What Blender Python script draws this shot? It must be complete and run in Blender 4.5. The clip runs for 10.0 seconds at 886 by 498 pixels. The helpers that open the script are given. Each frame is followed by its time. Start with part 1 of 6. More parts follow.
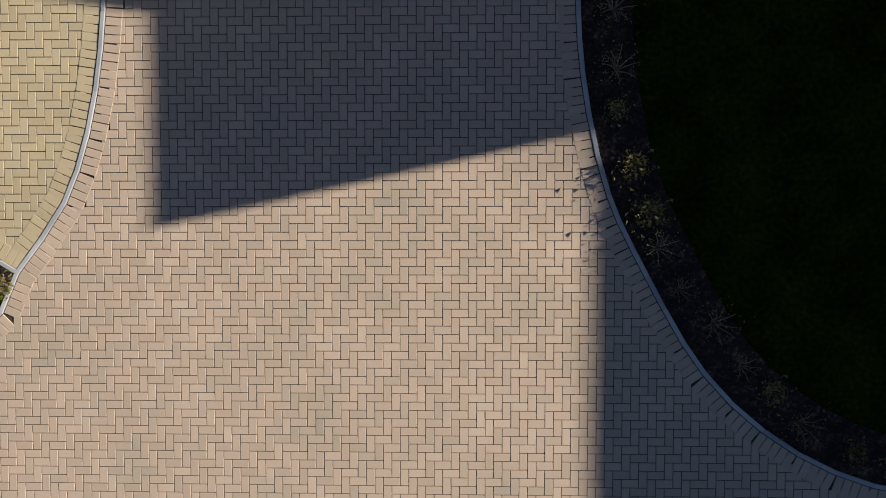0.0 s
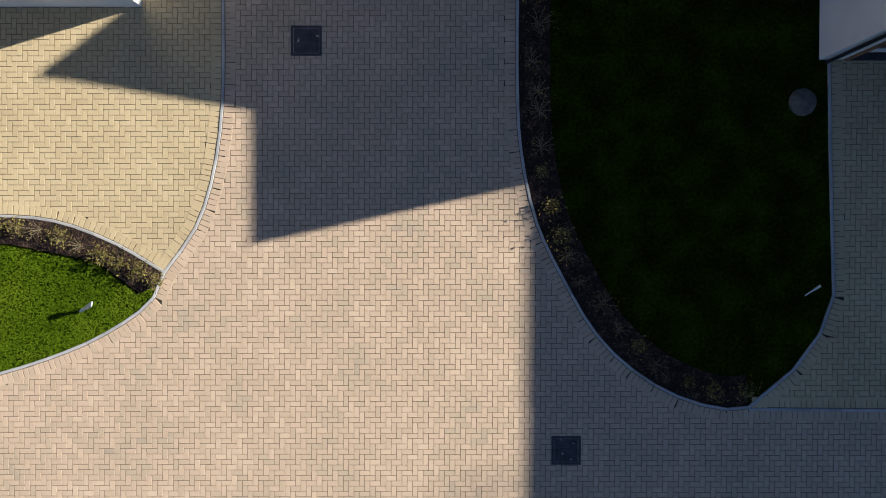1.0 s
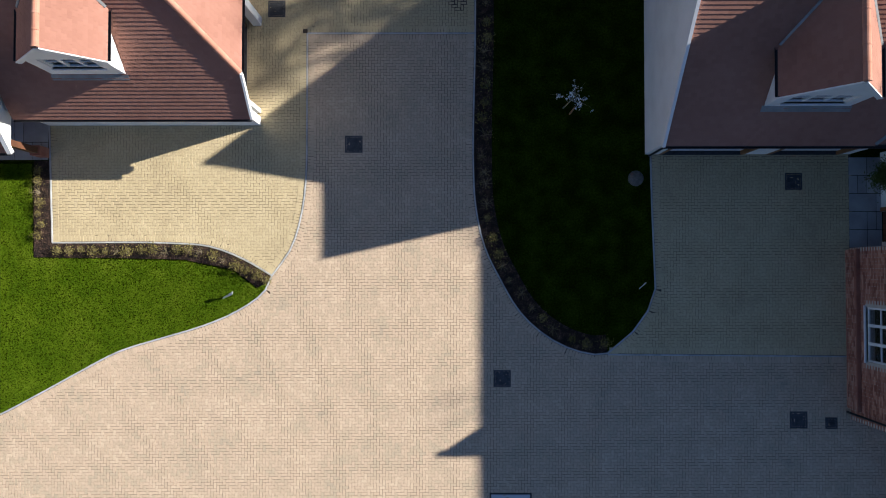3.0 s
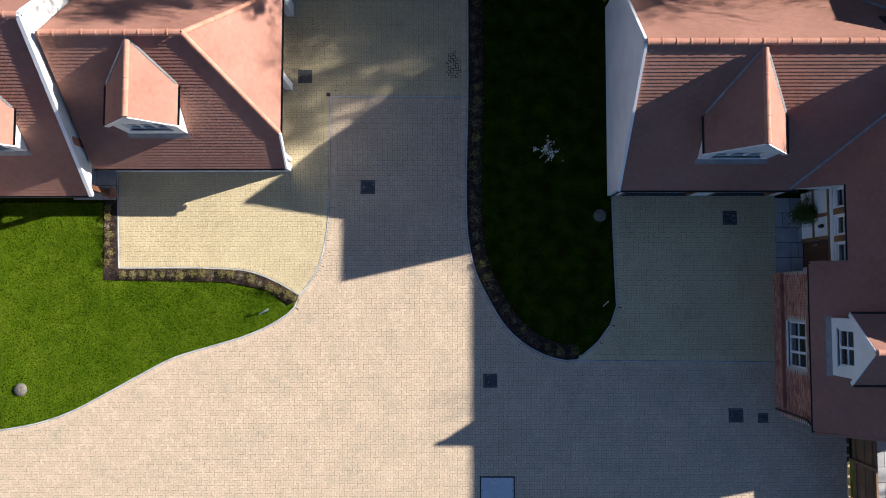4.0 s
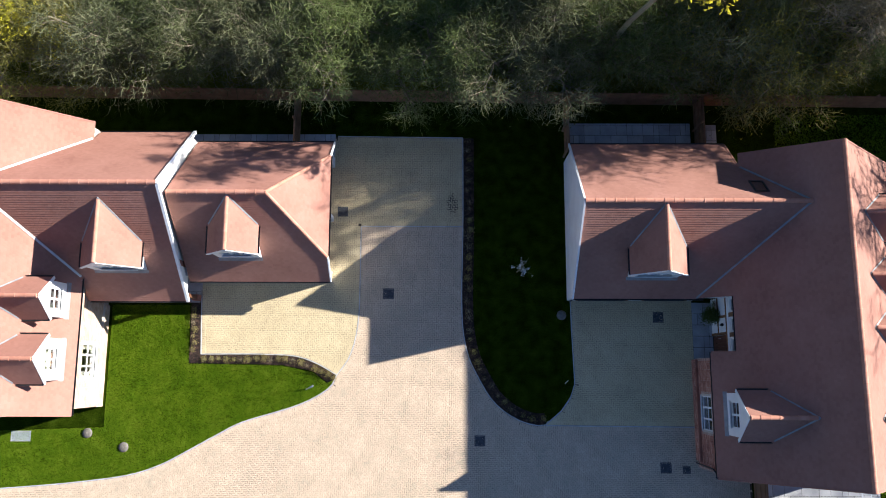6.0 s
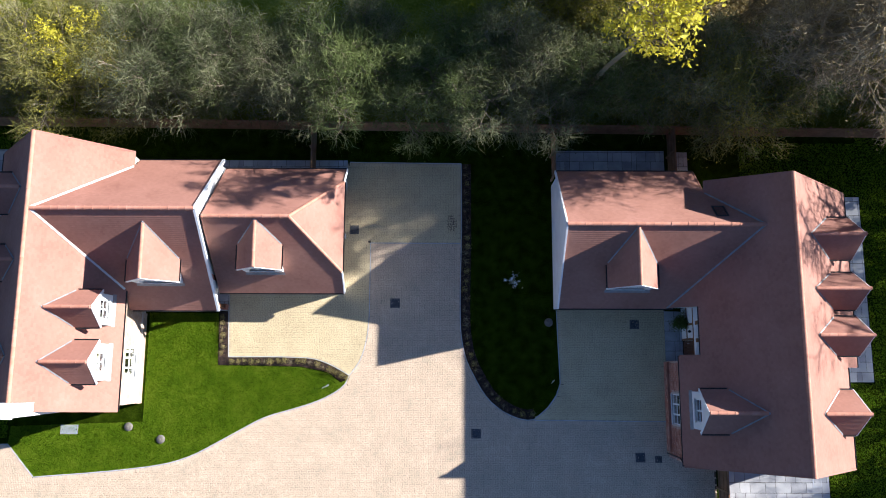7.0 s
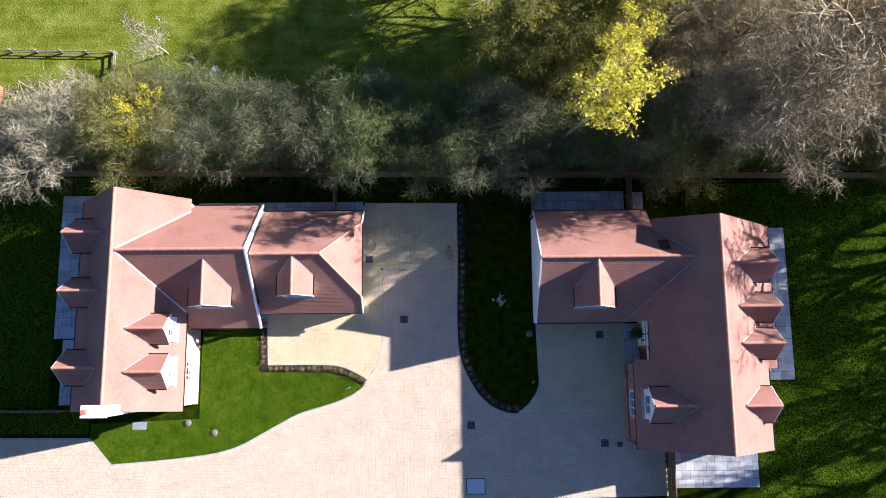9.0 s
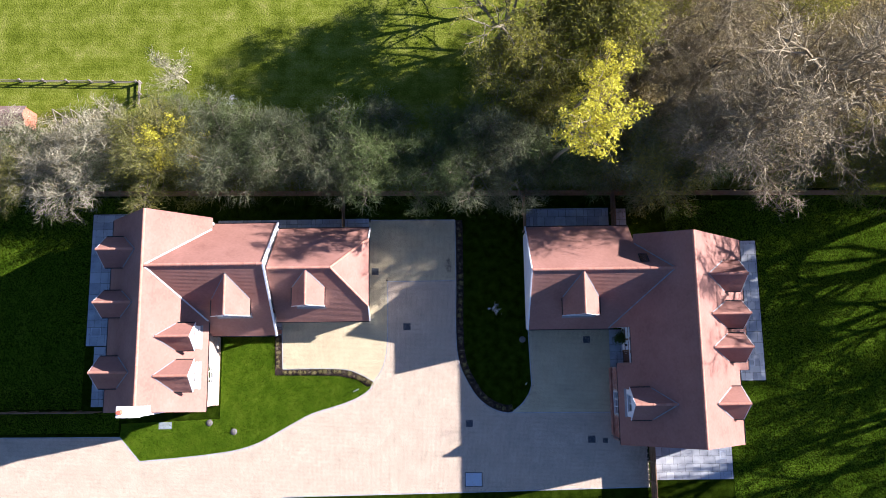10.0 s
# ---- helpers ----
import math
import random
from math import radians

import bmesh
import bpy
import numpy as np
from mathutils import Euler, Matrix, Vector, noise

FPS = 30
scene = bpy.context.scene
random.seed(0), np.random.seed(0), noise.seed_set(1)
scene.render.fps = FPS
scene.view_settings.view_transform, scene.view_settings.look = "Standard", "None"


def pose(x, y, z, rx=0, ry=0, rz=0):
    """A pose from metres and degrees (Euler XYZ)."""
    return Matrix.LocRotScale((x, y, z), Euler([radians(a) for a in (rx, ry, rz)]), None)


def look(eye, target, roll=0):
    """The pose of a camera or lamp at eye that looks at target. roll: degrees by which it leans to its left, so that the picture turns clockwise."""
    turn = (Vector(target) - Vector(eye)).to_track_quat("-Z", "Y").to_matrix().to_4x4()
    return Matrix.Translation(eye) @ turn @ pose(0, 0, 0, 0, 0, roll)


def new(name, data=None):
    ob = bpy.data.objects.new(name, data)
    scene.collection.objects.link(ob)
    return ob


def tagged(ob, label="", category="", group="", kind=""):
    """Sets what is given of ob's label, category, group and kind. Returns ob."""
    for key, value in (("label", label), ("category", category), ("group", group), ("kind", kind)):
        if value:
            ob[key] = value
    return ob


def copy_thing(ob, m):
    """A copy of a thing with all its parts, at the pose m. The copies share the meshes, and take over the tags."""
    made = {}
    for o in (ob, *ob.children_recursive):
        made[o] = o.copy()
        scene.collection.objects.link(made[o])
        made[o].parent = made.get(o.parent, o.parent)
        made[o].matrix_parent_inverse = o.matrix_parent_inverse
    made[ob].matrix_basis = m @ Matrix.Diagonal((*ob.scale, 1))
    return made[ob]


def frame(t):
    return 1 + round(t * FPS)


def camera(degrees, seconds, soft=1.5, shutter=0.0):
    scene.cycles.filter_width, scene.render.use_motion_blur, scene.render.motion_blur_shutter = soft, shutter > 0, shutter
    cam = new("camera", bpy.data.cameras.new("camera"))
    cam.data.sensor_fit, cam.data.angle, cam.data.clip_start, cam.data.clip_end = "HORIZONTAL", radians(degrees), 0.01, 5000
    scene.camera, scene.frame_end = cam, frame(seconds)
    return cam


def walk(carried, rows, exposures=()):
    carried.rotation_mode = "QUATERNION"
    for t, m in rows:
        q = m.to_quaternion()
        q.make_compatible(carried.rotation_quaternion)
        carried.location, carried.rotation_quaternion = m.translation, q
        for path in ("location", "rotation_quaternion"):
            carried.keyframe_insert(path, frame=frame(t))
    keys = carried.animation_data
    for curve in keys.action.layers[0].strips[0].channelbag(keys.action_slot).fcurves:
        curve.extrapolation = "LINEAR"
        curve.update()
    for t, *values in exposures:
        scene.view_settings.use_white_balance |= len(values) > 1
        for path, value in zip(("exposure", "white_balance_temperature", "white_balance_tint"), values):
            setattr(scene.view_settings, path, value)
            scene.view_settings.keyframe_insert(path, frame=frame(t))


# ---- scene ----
cam = camera(62.0, 10.0, soft=1.0)
# seconds, x, y, z, tilt from straight down, lean, turn
PATH = [
    (0.0, 0.134, -2.891, 8.733, -2.31, 1.50, -0.02),
    (0.5, 0.055, -2.798, 11.368, -1.54, 0.32, 0.13),
    (1.0, 0.111, -2.813, 13.997, -1.10, 0.17, 0.08),
    (1.5, 0.244, -2.897, 16.619, -0.43, 0.26, 0.08),
    (2.0, 0.407, -3.015, 19.236, 0.24, 0.39, 0.10),
    (2.5, 0.568, -3.144, 21.847, 0.75, 0.48, 0.08),
    (3.8, 0.843, -3.388, 28.608, 2.80, 0.64, 0.02),
    (4.0, 0.861, -3.404, 29.644, 3.36, 0.63, 0.07),
    (4.5, 0.879, -3.416, 32.231, 7.83, 0.70, 0.11),
    (5.0, 0.864, -3.383, 34.812, 9.35, 0.61, 0.12),
    (5.5, 0.824, -3.308, 37.387, 9.33, 0.55, 0.18),
    (6.8, 0.697, -2.963, 44.054, 9.03, 0.32, 0.21),
    (7.0, 0.683, -2.898, 45.076, 8.96, 0.32, 0.22),
    (7.5, 0.661, -2.732, 47.627, 8.86, 0.31, 0.24),
    (8.0, 0.663, -2.573, 50.173, 8.79, 0.33, 0.28),
    (8.5, 0.685, -2.435, 52.712, 8.73, 0.34, -0.05),
    (9.0, 0.719, -2.334, 55.245, 8.72, 0.34, -0.48),
    (9.5, 0.746, -2.282, 57.772, 8.83, 0.37, -0.57),
    (10.0, 0.738, -2.297, 60.294, 8.96, 0.34, -0.75),
]
EXPOSURES = [(0.0, 0.5, 6400, 13), (0.9, 0.9, 6450, 12), (1.4, 1.15, 6400, 10), (2.5, 1.14, 6300, 10), (4.5, 1.48, 6200, 11), (5.5, 1.62, 6100, 11), (7.5, 1.72, 5850, 14), (10.0, 1.84, 5700, 19)]
walk(cam, [(t, pose(x, y, z, rx, ry, rz)) for t, x, y, z, rx, ry, rz in PATH], EXPOSURES)

# ---- light ----
SUN_DIR = Vector((2.2, 0.655, 1.0)).normalized()
world = bpy.data.worlds.new("sky")
scene.world = world
world.use_nodes = True
wn, wl = world.node_tree.nodes, world.node_tree.links
sky = wn.new("ShaderNodeTexSky")
sky.sky_type, sky.sun_disc = "NISHITA", False
sky.ozone_density, sky.dust_density = 4.0, 0.3
sky.sun_elevation = math.asin(SUN_DIR.z)
sky.sun_rotation = math.atan2(SUN_DIR.x, SUN_DIR.y)
blue = wn.new("ShaderNodeMix")
blue.data_type, blue.blend_type = "RGBA", "MULTIPLY"
blue.inputs[0].default_value, blue.inputs[7].default_value = 1.0, (0.95, 0.97, 1.08, 1.0)
wl.new(sky.outputs[0], blue.inputs[6])
wl.new(blue.outputs[2], wn["Background"].inputs["Color"])
wn["Background"].inputs["Strength"].default_value = 0.047
sun = new("sun", bpy.data.lights.new("sun", "SUN"))
sun.data.energy, sun.data.angle, sun.data.color = 5.5, radians(0.55), (1.0, 0.93, 0.83)
sun.matrix_world = look(SUN_DIR * 200, (0, 0, 0))


# ---- materials ----
def ramp_set(node, stops):
    els = node.color_ramp.elements
    while len(els) < len(stops):
        els.new(0.5)
    for el, (p, c) in zip(els, stops):
        el.position, el.color = p, (*c, 1)


def material(name, stops, scale=4.0, fine=60.0, fine_amount=0.25, rough=0.85, bump=0.3, bump_dist=0.01, island=0.0, objrand=0.0, metal=0.0, sheen=0.0, spec=0.35, tint=None):
    """Noise between the stops at one scale, a finer grain over it, and a shift for each island or object."""
    m = bpy.data.materials.new(name)
    m.use_nodes = True
    nt = m.node_tree
    n, l = nt.nodes, nt.links
    b = n["Principled BSDF"]
    b.inputs["Roughness"].default_value, b.inputs["Metallic"].default_value = rough, metal
    b.inputs["Specular IOR Level"].default_value = spec
    pos = n.new("ShaderNodeNewGeometry")
    big = n.new("ShaderNodeTexNoise")
    big.inputs["Scale"].default_value, big.inputs["Detail"].default_value = scale, 5
    l.new(pos.outputs["Position"], big.inputs["Vector"])
    small = n.new("ShaderNodeTexNoise")
    small.inputs["Scale"].default_value, small.inputs["Detail"].default_value = fine, 4
    l.new(pos.outputs["Position"], small.inputs["Vector"])
    fac = n.new("ShaderNodeMath")
    fac.operation = "MULTIPLY_ADD"
    l.new(small.outputs["Fac"], fac.inputs[0])
    fac.inputs[1].default_value = fine_amount
    add = n.new("ShaderNodeMath")
    add.operation = "MULTIPLY_ADD"
    l.new(big.outputs["Fac"], add.inputs[0])
    add.inputs[1].default_value, add.inputs[2].default_value = 1.0, -fine_amount / 2
    last = add.outputs[0]
    if island or objrand:
        r = n.new("ShaderNodeMath")
        r.operation = "MULTIPLY_ADD"
        if island:
            l.new(pos.outputs["Random Per Island"], r.inputs[0])
        else:
            l.new(n.new("ShaderNodeObjectInfo").outputs["Random"], r.inputs[0])
        k = island or objrand
        r.inputs[1].default_value = k
        sub = n.new("ShaderNodeMath")
        sub.operation = "SUBTRACT"
        l.new(last, sub.inputs[0])
        sub.inputs[1].default_value = k / 2
        l.new(sub.outputs[0], r.inputs[2])
        last = r.outputs[0]
    l.new(last, fac.inputs[2])
    ramp = n.new("ShaderNodeValToRGB")
    ramp_set(ramp, stops)
    l.new(fac.outputs[0], ramp.inputs[0])
    l.new(ramp.outputs[0], b.inputs["Base Color"])
    if bump:
        bp = n.new("ShaderNodeBump")
        bp.inputs["Strength"].default_value, bp.inputs["Distance"].default_value = bump, bump_dist
        l.new(small.outputs["Fac"], bp.inputs["Height"])
        l.new(bp.outputs[0], b.inputs["Normal"])
    return m


# toned very dark, so part of the bare island's shade is in this colour
M_GRASS = material("shade_dark_thatch", [(0.25, (0.006, 0.011, 0.001)), (0.45, (0.012, 0.021, 0.001)), (0.62, (0.02, 0.032, 0.002)), (0.8, (0.03, 0.047, 0.004))], 1.6, 16, 1.0, 0.95, 1.0, 0.04, spec=0.0)
M_MEADOW = material("meadow_grass", [(0.22, (0.06, 0.078, 0.006)), (0.42, (0.1, 0.122, 0.011)), (0.6, (0.145, 0.163, 0.022)), (0.8, (0.21, 0.205, 0.05))], 0.7, 7, 0.8, 0.95, 1.0, 0.06, spec=0.0)
M_BLADE = material("grass_blade", [(0.22, (0.085, 0.16, 0.006)), (0.5, (0.125, 0.21, 0.009)), (0.78, (0.185, 0.27, 0.018))], 0.9, 3, 0.6, 0.9, 0, island=0.16, spec=0.05)
M_PINK = material("pink_buff_block", [(0.08, (0.345, 0.29, 0.215)), (0.25, (0.415, 0.338, 0.24)), (0.45, (0.452, 0.352, 0.25)), (0.6, (0.478, 0.368, 0.264)), (0.78, (0.51, 0.405, 0.29))], 0.8, 160, 0.2, 0.9, 0.35, 0.003, island=0.4)
M_PINK_ONE = material("pink_buff_block_single", [(0.08, (0.345, 0.29, 0.215)), (0.25, (0.415, 0.338, 0.24)), (0.45, (0.452, 0.352, 0.25)), (0.6, (0.478, 0.368, 0.264)), (0.78, (0.51, 0.405, 0.29))], 0.8, 160, 0.2, 0.9, 0.35, 0.003, objrand=0.4)
M_GOLD = material("golden_buff_block", [(0.1, (0.36, 0.292, 0.18)), (0.4, (0.44, 0.361, 0.216)), (0.6, (0.475, 0.392, 0.237)), (0.85, (0.515, 0.43, 0.27))], 0.6, 160, 0.25, 0.9, 0.35, 0.003, island=0.25)
M_GOLD_ONE = material("golden_buff_block_single", [(0.1, (0.36, 0.292, 0.18)), (0.4, (0.44, 0.361, 0.216)), (0.6, (0.475, 0.392, 0.237)), (0.85, (0.515, 0.43, 0.27))], 0.6, 160, 0.25, 0.9, 0.35, 0.003, objrand=0.25)
M_JOINT = material("jointing_sand", [(0.2, (0.036, 0.028, 0.021)), (0.8, (0.075, 0.058, 0.043))], 3, 90, 0.4, 0.95, 0.4)
M_KERB = material("concrete_edging", [(0.2, (0.27, 0.28, 0.275)), (0.5, (0.37, 0.375, 0.365)), (0.8, (0.46, 0.46, 0.445))], 2.5, 70, 0.3, 0.9, 0.4, 0.004, objrand=0.3)
M_SLAB = material("pale_paving_slab", [(0.15, (0.26, 0.265, 0.27)), (0.5, (0.36, 0.365, 0.365)), (0.85, (0.45, 0.45, 0.445))], 1.5, 40, 0.3, 0.88, 0.4, 0.006, objrand=0.5)
M_TILE = material("clay_roof_tile", [(0.15, (0.213, 0.099, 0.072)), (0.42, (0.26, 0.126, 0.092)), (0.6, (0.283, 0.139, 0.103)), (0.88, (0.325, 0.166, 0.127))], 0.5, 50, 0.12, 0.85, 0.1, 0.004, island=0.2, spec=0.3)
M_RIDGE = material("orange_ridge_tile", [(0.15, (0.31, 0.135, 0.09)), (0.5, (0.39, 0.18, 0.12)), (0.85, (0.45, 0.23, 0.165))], 3, 50, 0.25, 0.85, 0.3, 0.005, objrand=0.2)
M_RENDER = material("white_render", [(0.15, (0.6, 0.6, 0.58)), (0.5, (0.7, 0.7, 0.68)), (0.85, (0.76, 0.76, 0.74))], 1.2, 45, 0.3, 0.92, 0.3, 0.004)
M_WHITE = material("white_painted_timber", [(0.2, (0.64, 0.64, 0.63)), (0.8, (0.74, 0.74, 0.73))], 2, 30, 0.2, 0.5, 0.1, 0.002)
M_LEAD = material("grey_lead", [(0.2, (0.15, 0.153, 0.157)), (0.8, (0.27, 0.275, 0.28))], 3, 30, 0.3, 0.6, 0.3, 0.004, metal=0.2)
M_LEADP = material("pale_valley_lining", [(0.2, (0.45, 0.44, 0.43)), (0.8, (0.6, 0.59, 0.57))], 3, 30, 0.3, 0.7, 0.2, 0.004)
M_BLACK = material("black_gutter_plastic", [(0.2, (0.012, 0.012, 0.014)), (0.8, (0.025, 0.025, 0.027))], 3, 30, 0.3, 0.4, 0.1)
M_OAK = material("brown_oak", [(0.2, (0.12, 0.055, 0.025)), (0.5, (0.2, 0.095, 0.04)), (0.8, (0.28, 0.14, 0.06))], 2, 40, 0.5, 0.7, 0.4, 0.004)
M_DOOR = material("dark_brown_timber", [(0.2, (0.06, 0.025, 0.013)), (0.8, (0.12, 0.05, 0.025))], 2, 40, 0.5, 0.6, 0.3, 0.004)
M_FENCE = material("brown_fence_timber", [(0.15, (0.13, 0.07, 0.035)), (0.5, (0.21, 0.115, 0.06)), (0.85, (0.3, 0.18, 0.1))], 2, 30, 0.5, 0.85, 0.5, 0.006, island=0.3)
M_BRICK = material("red_brick", [(0.1, (0.2, 0.075, 0.05)), (0.5, (0.33, 0.14, 0.095)), (0.9, (0.46, 0.24, 0.17))], 2, 50, 0.3, 0.9, 0.4, 0.005, island=0.8)
M_BRICK_ONE = material("red_brick_single", [(0.1, (0.2, 0.075, 0.05)), (0.5, (0.33, 0.14, 0.095)), (0.9, (0.46, 0.24, 0.17))], 2, 50, 0.3, 0.9, 0.4, 0.005, objrand=0.8)
M_BUFFBRICK = material("buff_red_brick", [(0.1, (0.29, 0.18, 0.125)), (0.4, (0.38, 0.265, 0.19)), (0.7, (0.46, 0.345, 0.26)), (0.9, (0.52, 0.41, 0.32))], 1.5, 50, 0.3, 0.9, 0.4, 0.005, island=0.45)
M_MORTAR = material("pale_mortar", [(0.2, (0.4, 0.36, 0.31)), (0.8, (0.5, 0.46, 0.4))], 3, 60, 0.3, 0.95, 0.3)
M_IRON = material("dark_iron_cover", [(0.2, (0.035, 0.038, 0.042)), (0.8, (0.085, 0.088, 0.095))], 6, 60, 0.5, 0.6, 0.5, 0.004, metal=0.4)
M_STEEL = material("galvanised_cover", [(0.2, (0.45, 0.47, 0.48)), (0.8, (0.6, 0.62, 0.63))], 2, 30, 0.4, 0.45, 0.2, 0.002, metal=0.6)
M_SOIL = material("dark_bark_mulch", [(0.34, (0.01, 0.006, 0.004)), (0.52, (0.024, 0.013, 0.009)), (0.7, (0.06, 0.035, 0.024)), (0.88, (0.15, 0.1, 0.068))], 5, 24, 1.1, 0.95, 1.0, 0.07)
M_BARK = material("grey_brown_bark", [(0.2, (0.1, 0.082, 0.052)), (0.5, (0.16, 0.132, 0.088)), (0.8, (0.25, 0.21, 0.15))], 0.8, 30, 0.3, 0.9, 0.0, island=0.4)
M_WOOD = material("warm_brown_bark", [(0.2, (0.14, 0.11, 0.06)), (0.5, (0.235, 0.185, 0.105)), (0.8, (0.36, 0.295, 0.18))], 0.5, 30, 0.3, 0.9, 0.0, island=0.6)
M_PALEBARK = material("pale_twig_bark", [(0.2, (0.15, 0.132, 0.08)), (0.5, (0.24, 0.215, 0.135)), (0.8, (0.35, 0.315, 0.21))], 0.6, 30, 0.3, 0.9, 0.0, island=0.6)
M_LEAF_GREEN = material("soft_green_leaf", [(0.2, (0.052, 0.078, 0.016)), (0.5, (0.092, 0.124, 0.028)), (0.8, (0.145, 0.175, 0.05))], 0.8, 20, 0.3, 0.8, 0, island=0.4, spec=0.15)
M_LEAF_SHRUB = material("shrub_leaf", [(0.2, (0.12, 0.105, 0.03)), (0.5, (0.22, 0.195, 0.06)), (0.8, (0.36, 0.315, 0.12))], 0.8, 20, 0.3, 0.8, 0, island=0.5, spec=0.15)
M_LEAF_OLIVE = material("olive_bud_leaf", [(0.2, (0.14, 0.135, 0.016)), (0.5, (0.235, 0.22, 0.03)), (0.8, (0.34, 0.31, 0.05))], 0.8, 20, 0.3, 0.8, 0, island=0.35, spec=0.15)
M_LEAF_BRONZE = material("bronze_olive_leaf", [(0.2, (0.16, 0.12, 0.045)), (0.5, (0.27, 0.21, 0.085)), (0.8, (0.38, 0.31, 0.14))], 0.8, 20, 0.3, 0.8, 0, island=0.4, spec=0.15)
M_LEAF_YELLOW = material("bright_yellow_leaf", [(0.2, (0.4, 0.36, 0.02)), (0.5, (0.55, 0.5, 0.035)), (0.8, (0.66, 0.6, 0.08))], 0.8, 20, 0.3, 0.7, 0, island=0.5)
M_LEAF_GREY = material("grey_green_leaf", [(0.2, (0.06, 0.078, 0.028)), (0.5, (0.095, 0.115, 0.042)), (0.8, (0.145, 0.16, 0.065))], 0.8, 20, 0.3, 0.8, 0, island=0.35, spec=0.15)
M_TWIG_GREEN = material("grey_green_twig", [(0.2, (0.075, 0.1, 0.034)), (0.5, (0.135, 0.168, 0.06)), (0.8, (0.22, 0.25, 0.105))], 0.6, 8, 0.4, 0.85, 0, island=0.5, spec=0.15)
M_TWIG_GREY = material("grey_olive_twig", [(0.2, (0.088, 0.096, 0.05)), (0.5, (0.15, 0.16, 0.084)), (0.8, (0.24, 0.245, 0.138))], 0.6, 8, 0.4, 0.85, 0, island=0.5, spec=0.15)
M_TWIG_OLIVE = material("olive_twig", [(0.2, (0.1, 0.1, 0.03)), (0.5, (0.18, 0.175, 0.052)), (0.8, (0.29, 0.275, 0.095))], 0.6, 8, 0.4, 0.85, 0, island=0.5, spec=0.15)
M_DOME = material("weathered_concrete", [(0.2, (0.075, 0.067, 0.054)), (0.5, (0.12, 0.108, 0.09)), (0.8, (0.18, 0.16, 0.135))], 8, 50, 0.5, 0.95, 0.6, 0.01)
M_CURTAIN = material("cream_curtain", [(0.2, (0.6, 0.56, 0.46)), (0.8, (0.72, 0.68, 0.58))], 2, 20, 0.3, 0.9, 0.2)
M_BLIND = material("pale_blind", [(0.2, (0.3, 0.29, 0.22)), (0.8, (0.4, 0.385, 0.3))], 2, 20, 0.3, 0.9, 0.2)
M_DIM = material("unlit_room_dark", [(0.2, (0.025, 0.022, 0.02)), (0.8, (0.05, 0.045, 0.04))], 2, 20, 0.3, 0.9, 0.1)
M_FLOOR = material("room_floor", [(0.2, (0.2, 0.17, 0.14)), (0.8, (0.28, 0.24, 0.2))], 2, 20, 0.3, 0.8, 0.1)
M_REDPAINT = material("red_painted_boards", [(0.2, (0.4, 0.09, 0.05)), (0.8, (0.56, 0.16, 0.09))], 2, 30, 0.4, 0.75, 0.3)
M_FELT = material("brown_roof_felt", [(0.2, (0.12, 0.075, 0.06)), (0.8, (0.2, 0.13, 0.11))], 2, 40, 0.4, 0.9, 0.4)
M_WEATHERED = material("weathered_boards", [(0.2, (0.13, 0.105, 0.09)), (0.8, (0.25, 0.21, 0.18))], 2, 30, 0.5, 0.85, 0.4)



def thin(m, amount):
    """Lets light through a leaf or blade."""
    n, l = m.node_tree.nodes, m.node_tree.links
    b = n["Principled BSDF"]
    tr, mix = n.new("ShaderNodeBsdfTranslucent"), n.new("ShaderNodeMixShader")
    l.new(b.inputs["Base Color"].links[0].from_socket, tr.inputs["Color"])
    mix.inputs[0].default_value = amount
    l.new(b.outputs[0], mix.inputs[1])
    l.new(tr.outputs[0], mix.inputs[2])
    l.new(mix.outputs[0], n["Material Output"].inputs["Surface"])


for m in (M_BLADE, M_LEAF_GREEN, M_LEAF_OLIVE, M_LEAF_YELLOW, M_LEAF_GREY, M_LEAF_BRONZE, M_LEAF_SHRUB, M_TWIG_GREEN, M_TWIG_OLIVE, M_TWIG_GREY):
    thin(m, 0.45)


def mown(m, width, amount):
    """Faint mowing bands across a grass."""
    n, l = m.node_tree.nodes, m.node_tree.links
    b = n["Principled BSDF"]
    colour = b.inputs["Base Color"].links[0].from_socket
    turn, wave, mix = n.new("ShaderNodeMapping"), n.new("ShaderNodeTexWave"), n.new("ShaderNodeMix")
    mix.data_type, mix.blend_type = "RGBA", "MULTIPLY"
    turn.inputs["Rotation"].default_value = (0, 0, radians(3))
    turn.inputs["Scale"].default_value = (0.25, 1.0, 1.0)
    wave.bands_direction = "Y"
    wave.inputs["Scale"].default_value, wave.inputs["Distortion"].default_value, wave.inputs["Detail"].default_value = 0.314 / width, 2.5, 3
    wave.inputs["Detail Scale"].default_value = 0.6
    l.new(n.new("ShaderNodeNewGeometry").outputs["Position"], turn.inputs[0])
    l.new(turn.outputs[0], wave.inputs[0])
    mix.inputs[0].default_value = amount
    l.new(colour, mix.inputs[6])
    l.new(wave.outputs["Color"], mix.inputs[7])
    l.new(mix.outputs[2], b.inputs["Base Color"])


mown(M_MEADOW, 0.7, 0.1)

M_GLASS = bpy.data.materials.new("window_glass")
M_GLASS.use_nodes = True
g = M_GLASS.node_tree.nodes["Principled BSDF"]
g.inputs["Base Color"].default_value = (0.85, 0.9, 0.92, 1)
g.inputs["Roughness"].default_value, g.inputs["Transmission Weight"].default_value, g.inputs["IOR"].default_value = 0.02, 1.0, 1.45


